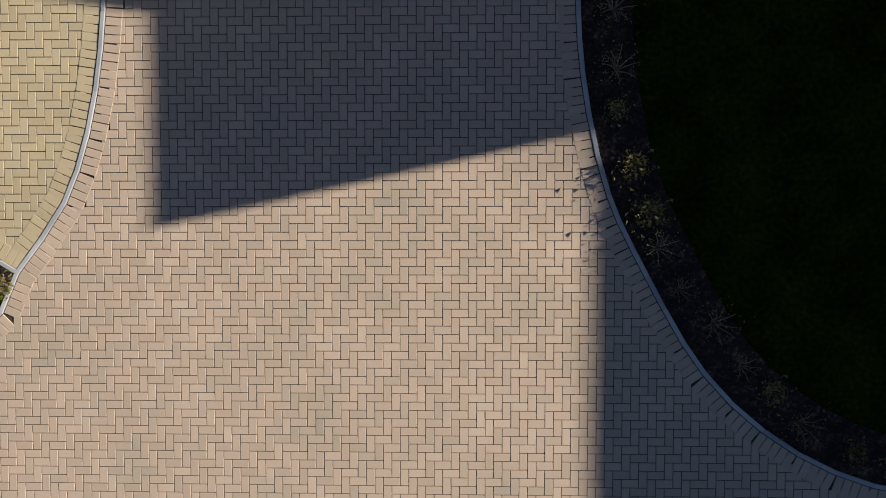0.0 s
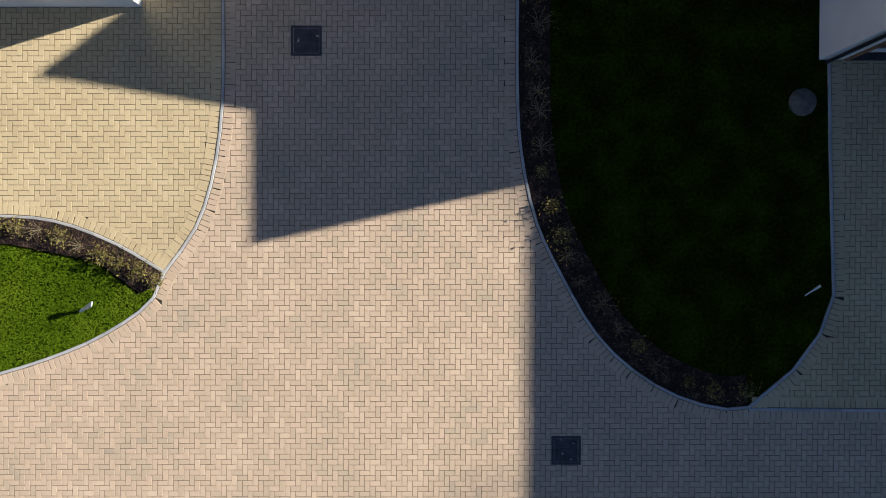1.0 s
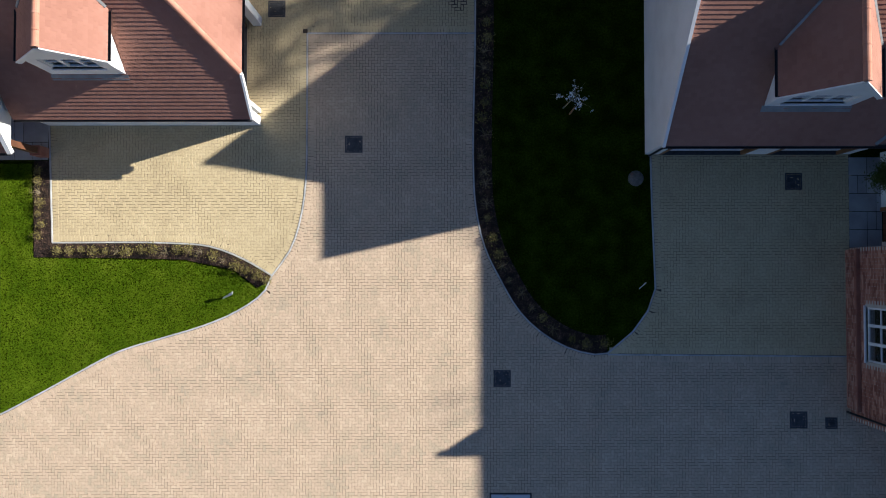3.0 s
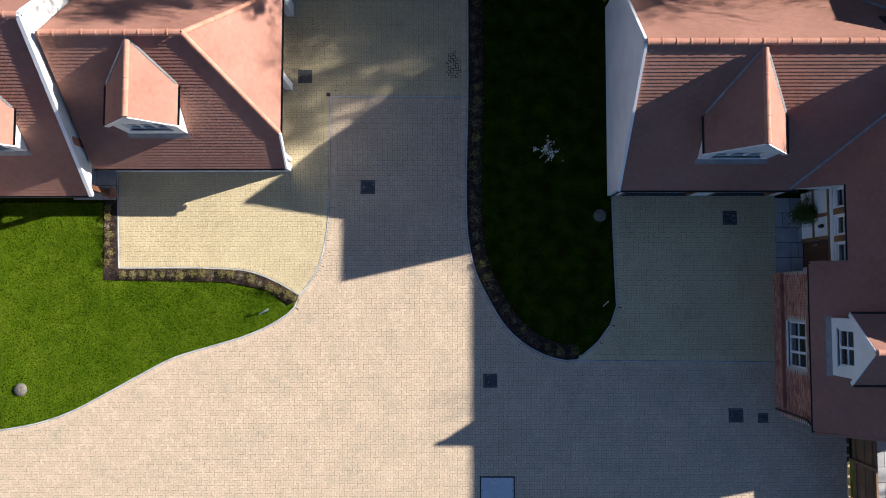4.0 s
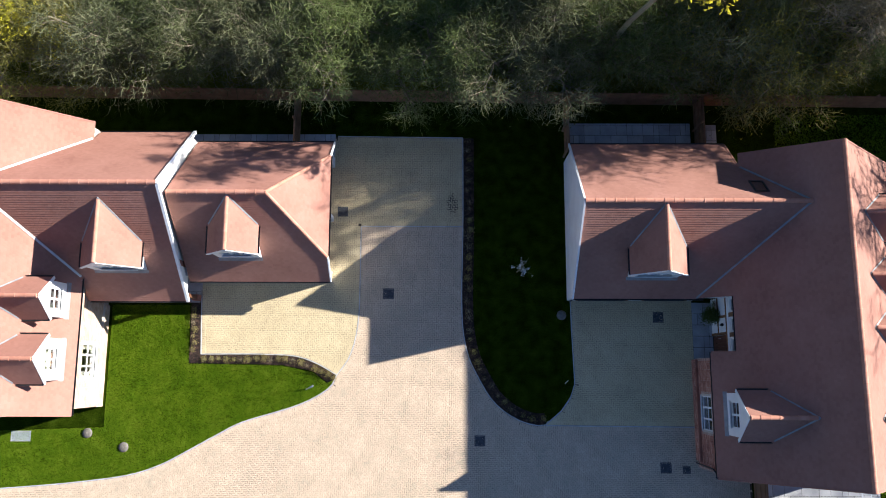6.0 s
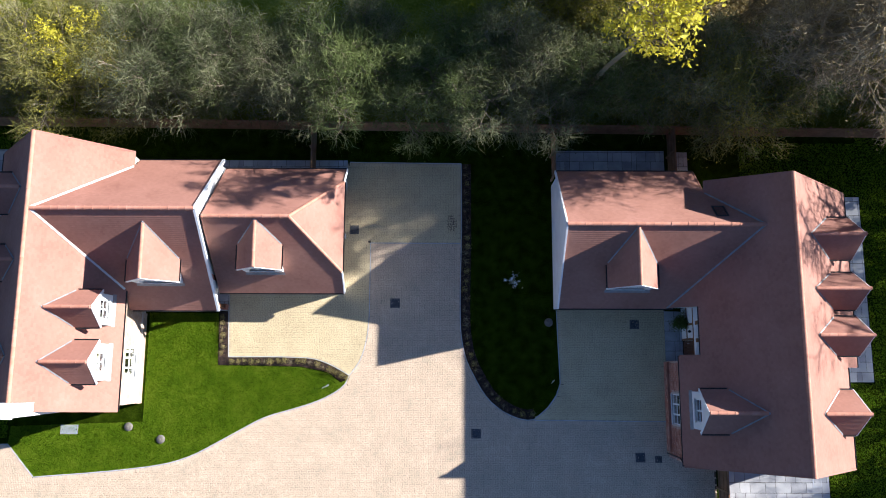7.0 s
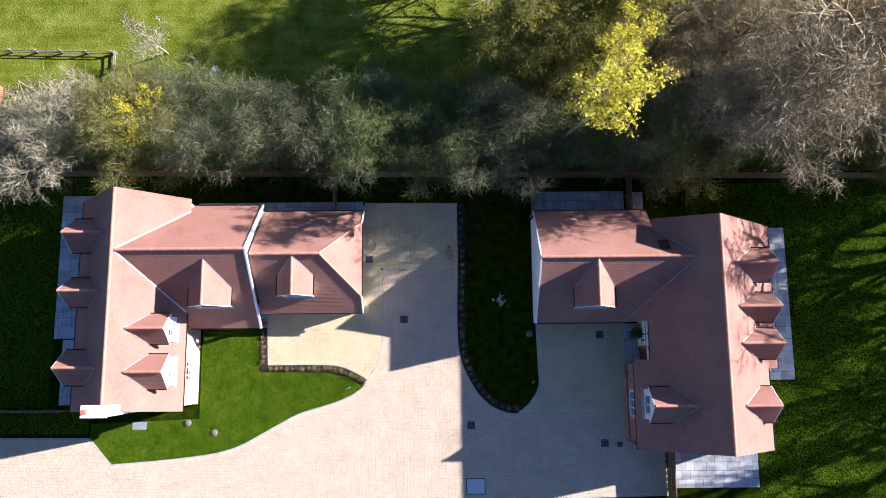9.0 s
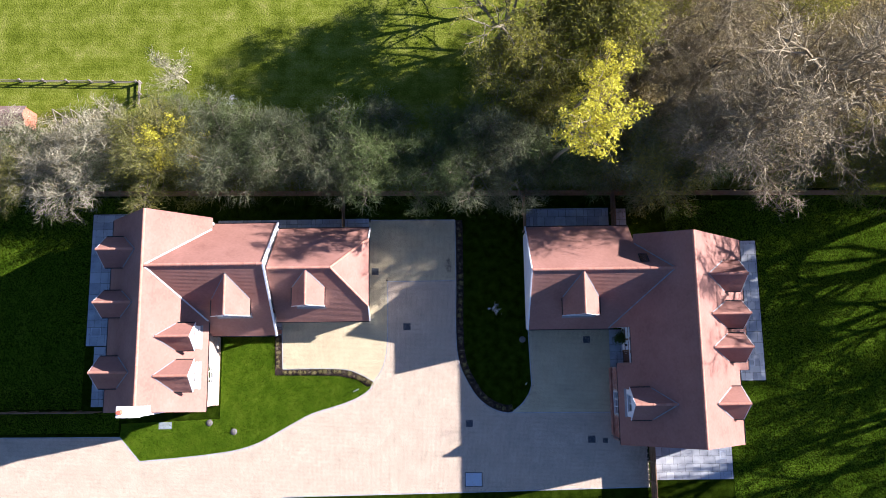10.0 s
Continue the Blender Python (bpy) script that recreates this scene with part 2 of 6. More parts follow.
# ---- mesh helpers ----
def part(name, bm, mat, parent=None, label="", kind=""):
    """Links a bmesh as one mesh object under a thing or a part."""
    me = bpy.data.meshes.new(name)
    bm.normal_update()
    bm.to_mesh(me)
    bm.free()
    me.materials.append(mat)
    ob = new(name, me)
    ob.parent = parent
    return tagged(ob, label, kind=kind)


def raw(name, verts, faces, mat, parent=None, label="", kind=""):
    me = bpy.data.meshes.new(name)
    me.from_pydata(verts, [], faces)
    me.materials.append(mat)
    ob = new(name, me)
    ob.parent = parent
    return tagged(ob, label, kind=kind)


def shared(name, me, m, parent):
    """One more object on a mesh that exists already."""
    ob = new(name, me)
    ob.parent = parent
    ob.matrix_local = m
    return ob


def thing(name, label, category, group="", kind="", at=(0, 0, 0)):
    ob = new(name)
    ob.empty_display_size = 0.2
    ob.location = at
    return tagged(ob, label, category, group, kind)


def box(bm, x0, x1, y0, y1, z0, z1, m=None):
    vs = [bm.verts.new((x, y, z)) for z in (z0, z1) for x, y in ((x0, y0), (x1, y0), (x1, y1), (x0, y1))]
    if m is not None:
        for v in vs:
            v.co = m @ v.co
    for f in ((3, 2, 1, 0), (4, 5, 6, 7), (0, 1, 5, 4), (1, 2, 6, 5), (2, 3, 7, 6), (3, 0, 4, 7)):
        bm.faces.new([vs[i] for i in f])
    return bm


def slab(bm, pts, off):
    """A polygon in space, given a thickness by the offset."""
    off = Vector(off)
    a = [bm.verts.new(p) for p in pts]
    b = [bm.verts.new(Vector(p) + off) for p in pts]
    bm.faces.new(a)
    bm.faces.new(b[::-1])
    for i in range(len(a)):
        j = (i + 1) % len(a)
        bm.faces.new((a[j], a[i], b[i], b[j]))
    bmesh.ops.recalc_face_normals(bm, faces=bm.faces[:])
    return bm


def flat(bm, pts2, z0, z1):
    return slab(bm, [(x, y, z1) for x, y in pts2], (0, 0, z0 - z1))


def beam(bm, p, q, w, h, up=(0, 0, 1)):
    """A bar of section w x h from p to q."""
    p, q = Vector(p), Vector(q)
    d = (q - p).normalized()
    s = d.cross(Vector(up)).normalized()
    u = s.cross(d).normalized()
    m = Matrix((s, d, u)).transposed().to_4x4()
    m.translation = p
    return box(bm, -w / 2, w / 2, 0, (q - p).length, -h / 2, h / 2, m)


def tube(bm, p, q, r0, r1, sides=8, caps=True):
    p, q = Vector(p), Vector(q)
    d = (q - p).normalized()
    s = d.orthogonal().normalized()
    u = d.cross(s)
    rings = []
    for c, r in ((p, r0), (q, r1)):
        rings.append([bm.verts.new(c + (s * math.cos(a) + u * math.sin(a)) * r) for a in [2 * math.pi * k / sides for k in range(sides)]])
    for k in range(sides):
        j = (k + 1) % sides
        bm.faces.new((rings[0][k], rings[0][j], rings[1][j], rings[1][k]))
    if caps:
        bm.faces.new(rings[0][::-1])
        bm.faces.new(rings[1])
    return bm


def inside(x, y, poly):
    """Which of the points x, y (arrays) lie in the polygon."""
    x, y = np.asarray(x, float), np.asarray(y, float)
    r = np.zeros(x.shape, bool)
    for (x0, y0), (x1, y1) in zip(poly, poly[1:] + poly[:1]):
        if y0 != y1:
            r ^= ((y0 > y) != (y1 > y)) & (x < (x1 - x0) * (y - y0) / (y1 - y0) + x0)
    return r


# ---- ground, drives and edging ----
def smooth(line, step=0.42):
    """A line of short pieces that bends gently through the points and keeps the sharp corners."""
    p = [Vector(q) for q in line]
    n = len(p)

    def tangent(i):
        if i in (0, n - 1):
            return None
        a, b = (p[i] - p[i - 1]).normalized(), (p[i + 1] - p[i]).normalized()
        return None if a.dot(b) < 0.8 else (a + b).normalized()
    out = [tuple(p[0])]
    for i in range(n - 1):
        d = p[i + 1] - p[i]
        t0, t1 = tangent(i), tangent(i + 1)
        t0, t1 = (t0 or d.normalized()) * d.length, (t1 or d.normalized()) * d.length
        k = max(1, round(d.length / step)) if d.length < 6 else 1
        for j in range(1, k + 1):
            u = j / k
            q = p[i] * (2 * u ** 3 - 3 * u ** 2 + 1) + t0 * (u ** 3 - 2 * u ** 2 + u) + p[i + 1] * (3 * u ** 2 - 2 * u ** 3) + t1 * (u ** 3 - u ** 2)
            out.append((q.x, q.y))
    return out


CURVE_W = [(-4.08, 4.58), (-4.08, 1.6), (-4.09, 0.0), (-4.15, -0.85), (-4.33, -1.87), (-4.63, -2.7), (-5.22, -3.53)]
LAWN_S = [(-5.22, -3.53), (-5.43, -4.01), (-6.35, -4.7), (-7.5, -5.2), (-8.9, -5.62), (-10.28, -6.05), (-11.63, -6.75), (-13.0, -7.5), (-14.35, -8.2), (-15.7, -8.66), (-18.4, -9.07), (-23.8, -9.53), (-25.48, -7.65), (-46.0, -7.5)]
ISLAND_W = [(1.53, 9.61), (1.53, 4.56), (1.47, 0.0), (1.54, -1.2), (1.85, -2.6), (2.3, -3.55), (3.0, -4.72), (3.68, -5.38), (4.54, -5.88), (5.47, -6.12), (5.89, -6.08)]
ISLAND_E = [(5.89, -6.08), (6.73, -5.37), (7.23, -4.68), (7.48, -3.95), (7.38, -1.2), (7.34, 0.55)]
SOUTH = [(-46.0, -16.5), (-17.0, -14.6), (-14.0, -12.85), (-12.2, -12.38), (1.85, -12.2), (16.55, -11.95)]
BED_N = [(-5.22, -3.53), (-6.17, -2.98), (-7.32, -2.56), (-8.47, -2.46), (-12.56, -2.44)]
CURVE_W, LAWN_S, ISLAND_W, BED_N = (smooth(q) for q in (CURVE_W, LAWN_S, ISLAND_W, BED_N))
PINK = CURVE_W + LAWN_S[1:] + SOUTH + [(16.55, -8.05), (13.98, -8.05), (13.98, -6.17)] + [q for q in ISLAND_W[::-1] if q[1] < 4.57]
GOLD_W = [(-5.8, 9.7), (1.53, 9.61), (1.53, 4.56)] + CURVE_W + BED_N[1:] + [(-12.72, 1.8), (-6.4, 1.8), (-6.4, 8.3), (-5.8, 8.3)]
GOLD_E = [(7.34, 0.8)] + ISLAND_E[::-1] + [(13.95, -6.17), (13.95, 0.8)]

# the lawn island shows this thatch without blades, its shade partly painted
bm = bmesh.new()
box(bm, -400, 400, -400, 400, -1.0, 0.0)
ground = tagged(part("ground", bm, M_GRASS), "mown green lawn and meadow grass, toned dark for shade", "ground", kind="structure")

BLOCK = 0.1015
JW = 0.008


def block_shape(w, d):
    """Vertices of one chamfered block, top and chamfer and skirt, about its centre."""
    a, b, c = w / 2 - JW / 2, d / 2 - JW / 2, 0.0025
    v = [(sx * (a - c), sy * (b - c), 0.02) for sx, sy in ((-1, -1), (1, -1), (1, 1), (-1, 1))]
    v += [(sx * a, sy * b, 0.0165) for sx, sy in ((-1, -1), (1, -1), (1, 1), (-1, 1))]
    v += [(sx * a, sy * b, -0.01) for sx, sy in ((-1, -1), (1, -1), (1, 1), (-1, 1))]
    f = [(0, 1, 2, 3)]
    for r in (0, 4):
        for k in range(4):
            j = (k + 1) % 4
            f.append((r + 4 + k, r + 4 + j, r + j, r + k))
    return np.array(v), f


def lay(name, spots, shape, mat, parent, label=""):
    """Joins copies of a shape at rows of x, y, turn, rise into one part."""
    v, f = shape
    spots = np.asarray(spots)
    c, s = np.cos(spots[:, 2])[:, None], np.sin(spots[:, 2])[:, None]
    jit = np.random.uniform(-1, 1, (len(spots), 2)) * 0.02
    vx = spots[:, :1] + c * v[:, 0] - s * v[:, 1]
    vy = spots[:, 1:2] + s * v[:, 0] + c * v[:, 1]
    vz = spots[:, 3:4] + v[:, 2] + jit[:, :1] * v[:, 0] + jit[:, 1:] * v[:, 1]
    verts = np.stack([vx, vy, vz], 2).reshape(-1, 3)
    n = len(v)
    faces = (np.arange(len(spots))[:, None, None] * n + np.array(f)[None]).reshape(-1, 4)
    me = bpy.data.meshes.new(name)
    me.from_pydata(verts.tolist(), [], faces.tolist())
    me.materials.append(mat)
    ob = new(name, me)
    ob.parent = parent
    return tagged(ob, label, kind="stuff")


def herringbone(poly, offx=0.0, offy=0.0):
    """Rows of x, y, turn, rise for a ninety degree herringbone that fills the polygon."""
    xs, ys = [p[0] for p in poly], [p[1] for p in poly]
    i = np.arange(int(min(xs) / BLOCK) - 2, int(max(xs) / BLOCK) + 3)
    j = np.arange(int(min(ys) / BLOCK) - 2, int(max(ys) / BLOCK) + 3)
    I, J = np.meshgrid(i, j)
    k = (I + J) % 4
    rows = []
    for kk, dx, dy, turn in ((0, 1.0, 0.5, 0.0), (2, 0.5, 1.0, math.pi / 2)):
        sel = k == kk
        x, y = (I[sel] + dx) * BLOCK + offx, (J[sel] + dy) * BLOCK + offy
        ok = inside(x, y, poly)
        for ex, ey in ((0.07, 0), (-0.07, 0), (0, 0.07), (0, -0.07)):
            ok &= inside(x + ex, y + ey, poly)
        rows.append(np.stack([x[ok], y[ok], np.full(ok.sum(), turn), np.random.uniform(-0.0015, 0.0015, ok.sum())], 1))
    return np.concatenate(rows)


def along(line, step, off):
    """Spots every step along a line, moved sideways (left is positive) by off."""
    out, rest = [], step / 2
    for (x0, y0), (x1, y1) in zip(line, line[1:]):
        n = math.hypot(x1 - x0, y1 - y0)
        dx, dy = (x1 - x0) / n, (y1 - y0) / n
        while rest < n:
            out.append((x0 + dx * rest - dy * off, y0 + dy * rest + dx * off, math.atan2(dy, dx)))
            rest += step
        rest -= n
    return out


def course(line, off, rise=0.004):
    return [(x, y, a + math.pi / 2, rise + random.uniform(-0.0015, 0.0015)) for x, y, a in along(line, BLOCK + 0.002, off)]


def clear_of(rows, lines, gap=0.15):
    """Leaves out the field blocks on which an edge course lies."""
    far = np.full(len(rows), 9.0)
    for line in lines:
        for (x0, y0), (x1, y1) in zip(line, line[1:]):
            dx, dy = x1 - x0, y1 - y0
            t = np.clip(((rows[:, 0] - x0) * dx + (rows[:, 1] - y0) * dy) / (dx * dx + dy * dy), 0, 1)
            far = np.minimum(far, np.hypot(rows[:, 0] - x0 - t * dx, rows[:, 1] - y0 - t * dy))
    return rows[far > gap]


SHAPE = block_shape(2 * BLOCK, BLOCK)
drive = thing("block_paved_drive", "pink-buff concrete block paving laid in herringbone", "paving", kind="structure")
gold_w = thing("golden_block_forecourt", "golden buff block paving before the hipped garage", "paving", kind="structure")
gold_e = thing("golden_block_parking", "golden buff block paving before the gabled garage", "paving", kind="structure")
for own, poly in ((drive, PINK), (gold_w, GOLD_W), (gold_e, GOLD_E)):
    part("bedding", flat(bmesh.new(), poly, -0.2, 0.010), M_JOINT, own, "sandy joints between the blocks")
pink = clear_of(herringbone(PINK), (CURVE_W, LAWN_S, ISLAND_W, SOUTH, [(5.89, -6.1), (13.82, -6.16)], [(-4.08, 4.57), (1.53, 4.56)]))
near = (np.abs(pink[:, 0]) < 1.2) & (np.abs(pink[:, 1] + 2.9) < 1.2)
lay("block_field", pink[~near], SHAPE, M_PINK, drive)
gold = clear_of(herringbone(GOLD_W, 0.03, 0.05), (CURVE_W, BED_N, [(-4.08, 4.57), (1.53, 4.56)], [(-5.5, 9.72), (1.53, 9.64)], [(-12.56, -2.44), (-12.72, 1.55)], [(1.53, 4.56), (1.53, 9.61)]))
worn = (((gold[:, 0] - 0.98) / 0.3) ** 2 + ((gold[:, 1] - 5.85) / 0.62) ** 2 < 1) & (np.random.RandomState(3).uniform(0, 1, len(gold)) < 0.75)
near_w = (gold[:, 0] > -6.7) & (gold[:, 1] < -0.8)
lay("block_field", gold[~worn & ~near_w], SHAPE, M_GOLD, gold_w)
lay("worn_block_field", gold[worn], block_shape(2 * BLOCK - 0.035, BLOCK - 0.03), M_GOLD, gold_w, "patch of blocks with dark open joints")
parking = clear_of(herringbone(GOLD_E, 0.06, 0.02), (ISLAND_E, [(5.95, -6.12), (13.82, -6.17)]))
near_e = (parking[:, 0] < 9.4) & (parking[:, 1] < -3.6)
lay("block_field", parking[~near_e], SHAPE, M_GOLD, gold_e)
edge = course(CURVE_W, 0.135) + course(LAWN_S, 0.135) + course([q for q in ISLAND_W if q[1] < 4.57], -0.135) + course(SOUTH, 0.135)
edge += course([(5.89, -6.1), (13.82, -6.16)], -0.135) + course([(-4.08, 4.57), (1.53, 4.56)], -0.135)
lay("edge_course", edge, SHAPE, M_PINK, drive)
lay("edge_course", course(CURVE_W, -0.135) + course([(-4.08, 4.57), (1.53, 4.56)], 0.135) + course([(-5.5, 9.72), (1.53, 9.64)], -0.135) + course(BED_N, -0.135) + course([(-12.56, -2.44), (-12.72, 1.55)], -0.135) + course([(1.53, 4.56), (1.53, 9.61)], 0.135), SHAPE, M_GOLD, gold_w)
lay("edge_course", course(ISLAND_E, -0.135) + course([(5.95, -6.12), (13.82, -6.17)], 0.135), SHAPE, M_GOLD, gold_e)


def edging(line, piece=0.915):
    """Concrete edging strips laid end to end, each a piece of its own."""
    own = thing("edging_kerb", "pale grey concrete edging strip flush with the paving", "kerb", "concrete edgings", "structure")
    for (x0, y0), (x1, y1) in zip(line, line[1:]):
        n = math.hypot(x1 - x0, y1 - y0)
        k = max(1, round(n / piece))
        for i in range(k):
            ln = n / k
            key = "edging_%.3f" % ln
            me = bpy.data.meshes.get(key)
            if me is None:
                b = bmesh.new()
                box(b, 0.003, ln + 0.008, -0.027, 0.027, -0.12, 0.036)
                bmesh.ops.bevel(b, geom=[e for e in b.edges if all(v.co.z > 0 for v in e.verts)], offset=0.006, segments=1, affect="EDGES")
                me = bpy.data.meshes.new(key)
                b.to_mesh(me)
                b.free()
                me.materials.append(M_KERB)
            a = math.atan2(y1 - y0, x1 - x0)
            shared("edging", me, pose(x0 + (x1 - x0) * i / k, y0 + (y1 - y0) * i / k, random.uniform(-0.003, 0.002), 0, 0, math.degrees(a)), own)


for line in (CURVE_W, LAWN_S, ISLAND_W, ISLAND_E, BED_N + [(-12.72, 1.5)], [(-4.08, 4.57), (1.53, 4.56)], [(5.89, -6.12), (13.8, -6.17)], SOUTH[1:], [(-5.5, 9.72), (1.53, 9.64)]):
    edging(line)

# planting beds and mulch
BED_W = BED_N + [(-12.7, 0.3), (-13.22, 0.3), (-13.17, -2.93), (-10.44, -2.95), (-8.16, -3.0), (-6.5, -3.33), (-5.7, -3.93), (-5.3, -3.75)]
tagged(part("planting_bed", flat(bmesh.new(), BED_W, -0.1, 0.028), M_SOIL), "narrow bed of dark bark mulch beside the drive", "planting bed", kind="structure")


def shift_line(line, off):
    out = []
    for i, p in enumerate(line):
        a, b = Vector(line[max(0, i - 1)]), Vector(line[min(len(line) - 1, i + 1)])
        d = (b - a).normalized()
        out.append((p[0] - d.y * off, p[1] + d.x * off))
    return out


BED_I = ISLAND_W + shift_line(ISLAND_W, 0.62)[::-1]
tagged(part("planting_bed", flat(bmesh.new(), BED_I, -0.1, 0.026), M_SOIL), "curved bed of dark bark mulch along the lawn island", "planting bed", kind="structure")


def patio(name, label, x0, x1, y0, y1, seed):
    rnd = random.Random(seed)
    own = thing(name, label, "patio", "stone patios", "structure")
    part("bedding", box(bmesh.new(), x0, x1, y0, y1, -0.1, 0.012), M_JOINT, own)
    y = y0
    while y < y1 - 0.05:
        h = min(rnd.choice((0.6, 0.6, 0.9)), y1 - y)
        x = x0
        while x < x1 - 0.05:
            w = min(rnd.choice((0.3, 0.6, 0.6, 0.9)), x1 - x)
            key = "slab_%.2f_%.2f" % (w, h)
            me = bpy.data.meshes.get(key)
            if me is None:
                b = bmesh.new()
                box(b, 0.011, w - 0.011, 0.011, h - 0.011, -0.02, 0.03)
                me = bpy.data.meshes.new(key)
                b.to_mesh(me)
                b.free()
                me.materials.append(M_SLAB)
            shared("paving_slab", me, pose(x, y, rnd.uniform(-0.002, 0.003)), own)
            x += w
        y += h


patio("patio", "pale grey stone patio beside the lawn", 22.6, 26.3, -3.82, 7.55, 1)
patio("patio", "pale grey stone patio behind a timber gate", 17.0, 23.15, -11.44, -8.35, 2)
patio("patio", "pale grey stone patio behind the gabled garage", 7.45, 14.3, 8.3, 10.5, 3)
patio("garden_path", "short stone path beside the garage", 14.6, 15.75, 7.4, 10.42, 4)
patio("garden_path", "stone path along the back of the house", -18.2, -5.62, 8.55, 9.85, 5)
patio("patio", "pale grey stone patio behind the house", -28.65, -25.2, -0.38, 10.52, 6)
patio("patio", "small stone patio behind the house", -27.95, -25.2, -5.25, -0.42, 7)
patio("garden_path", "grey stone floor of the corner porch", -14.48, -12.74, 0.32, 1.88, 8)
patio("porch_floor", "grey stone slabs in the porch recess", 13.86, 14.95, -2.6, 0.4, 9)


def cover(name, label, x0, x1, y0, y1, frame_mat, lid_mat, z=0.026):
    own = thing(name, label, "manhole cover", "drain covers", at=((x0 + x1) / 2, (y0 + y1) / 2, 0))
    w, d = (x1 - x0) / 2, (y1 - y0) / 2
    b = bmesh.new()
    for a in ((-w, w, -d, -d + 0.05), (-w, w, d - 0.05, d), (-w, -w + 0.05, -d + 0.05, d - 0.05), (w - 0.05, w, -d + 0.05, d - 0.05)):
        box(b, *a, -0.05, z)
    part("frame", b, frame_mat, own)
    b = bmesh.new()
    box(b, -w + 0.055, w - 0.055, -d + 0.055, d - 0.055, -0.05, z - 0.004)
    for i in range(6):
        for j in range(6):
            cx, cy = (i - 2.5) * (w - 0.1) / 3, (j - 2.5) * (d - 0.1) / 3
            box(b, cx - 0.025, cx + 0.025, cy - 0.008, cy + 0.008, z - 0.004, z + 0.001)
    part("lid", b, lid_mat, own)
    for s in (-1, 1):
        part("lifting_key_slot", box(bmesh.new(), s * (w - 0.1) - 0.02, s * (w - 0.1) + 0.02, -0.02, 0.02, z - 0.004, z + 0.003), M_BLACK, own)
    return own


for x0, x1, y0, y1 in ((-2.81, -2.22, 0.56, 1.13), (2.14, 2.7, -7.19, -6.64), (11.84, 12.42, -8.52, -7.97), (13.0, 13.4, -8.54, -8.16), (11.77, 12.33, -0.68, -0.12), (-5.4, -4.82, 5.12, 5.68)):
    cover("manhole_cover", "square dark iron drain cover set in the block paving", x0, x1, y0, y1, M_IRON, M_IRON)
cover("access_cover", "large pale galvanised access cover in the drive", 2.0, 3.38, -11.78, -10.66, M_BLACK, M_STEEL)
cover("access_cover", "pale square cover on the lawn", -22.4, -21.36, -7.04, -6.5, M_KERB, M_STEEL)
cover("inspection_cover", "square cover in the stone patio", 24.9, 25.5, -2.7, -2.1, M_STEEL, M_SLAB, 0.036)
cover("inspection_cover", "square cover in the stone patio", 22.2, 22.7, -9.9, -9.3, M_STEEL, M_SLAB, 0.036)
cover("inspection_cover", "square cover in the stone patio", -28.3, -27.5, 0.4, 1.1, M_STEEL, M_SLAB, 0.036)


# ---- houses ----
def tiles(name, poly, parent, holes=(), gauge=0.13, width=0.165):
    """Plain clay tiles over a sloping polygon of points in space, each tile with its raised tail."""
    p = [Vector(q) for q in poly]
    n = (p[1] - p[0]).cross(p[2] - p[0]).normalized()
    if n.z < 0:
        n = -n
    a = Vector((0, 0, 1)).cross(n).normalized()
    d = n.cross(a).normalized()
    o = p[0]
    two = [((q - o).dot(a), (q - o).dot(d)) for q in p]
    cut = [[((Vector(q) - o).dot(a), (Vector(q) - o).dot(d)) for q in h] for h in holes]
    us, vs = [t[0] for t in two], [t[1] for t in two]
    rows = np.arange(min(vs) - 0.03, max(vs), gauge)
    cols = np.arange(min(us) - width, max(us) + width, width)
    U, V = np.meshgrid(cols, rows)
    U = U + (np.arange(len(rows))[:, None] % 2) * width / 2
    u, v = U.ravel(), V.ravel()

    def within(uu, vv):
        ok = inside(uu, vv, two)
        for h in cut:
            ok &= ~inside(uu, vv, h)
        return ok
    ok = within(u + width / 2, v + gauge / 2)
    u, v = u[ok], v[ok]
    # tiles at a verge, hip or valley are cut to its line
    mid = u + width / 2
    ends = []
    for s in (-1, 1):
        good, bad = mid.copy(), mid + s * (width / 2 - 0.0015)
        whole = within(bad, v + gauge / 2)
        for _ in range(7):
            t = (good + bad) / 2
            ok = within(t, v + gauge / 2)
            good, bad = np.where(ok, t, good), np.where(ok, bad, t)
        ends.append(np.where(whole, mid + s * (width / 2 - 0.0015), good))
    u, w = ends[0], ends[1] - ends[0]
    rnd = np.random.RandomState(len(u))
    lift = rnd.uniform(0.0205, 0.0235, len(u))
    skew = rnd.uniform(-0.001, 0.001, len(u))
    O, A, D, N = (np.array(q) for q in (o, a, d, n))

    def at(uu, vv, hh):
        return O + uu[:, None] * A + vv[:, None] * D + hh[:, None] * N
    z = np.zeros(len(u))
    verts = np.stack([at(u, v, z - 0.005), at(u + w, v, z - 0.005), at(u + w, v, lift + skew), at(u, v, lift - skew), at(u + w, v + gauge + 0.012, z + 0.004), at(u, v + gauge + 0.012, z + 0.0005)], 1).reshape(-1, 3)
    base = np.arange(len(u))[:, None] * 6
    faces = np.concatenate([base + np.array([[0, 1, 2, 3]]), base + np.array([[3, 2, 4, 5]])]).tolist()
    ob = raw(name, verts.tolist(), faces, M_TILE, parent, kind="stuff")
    return n


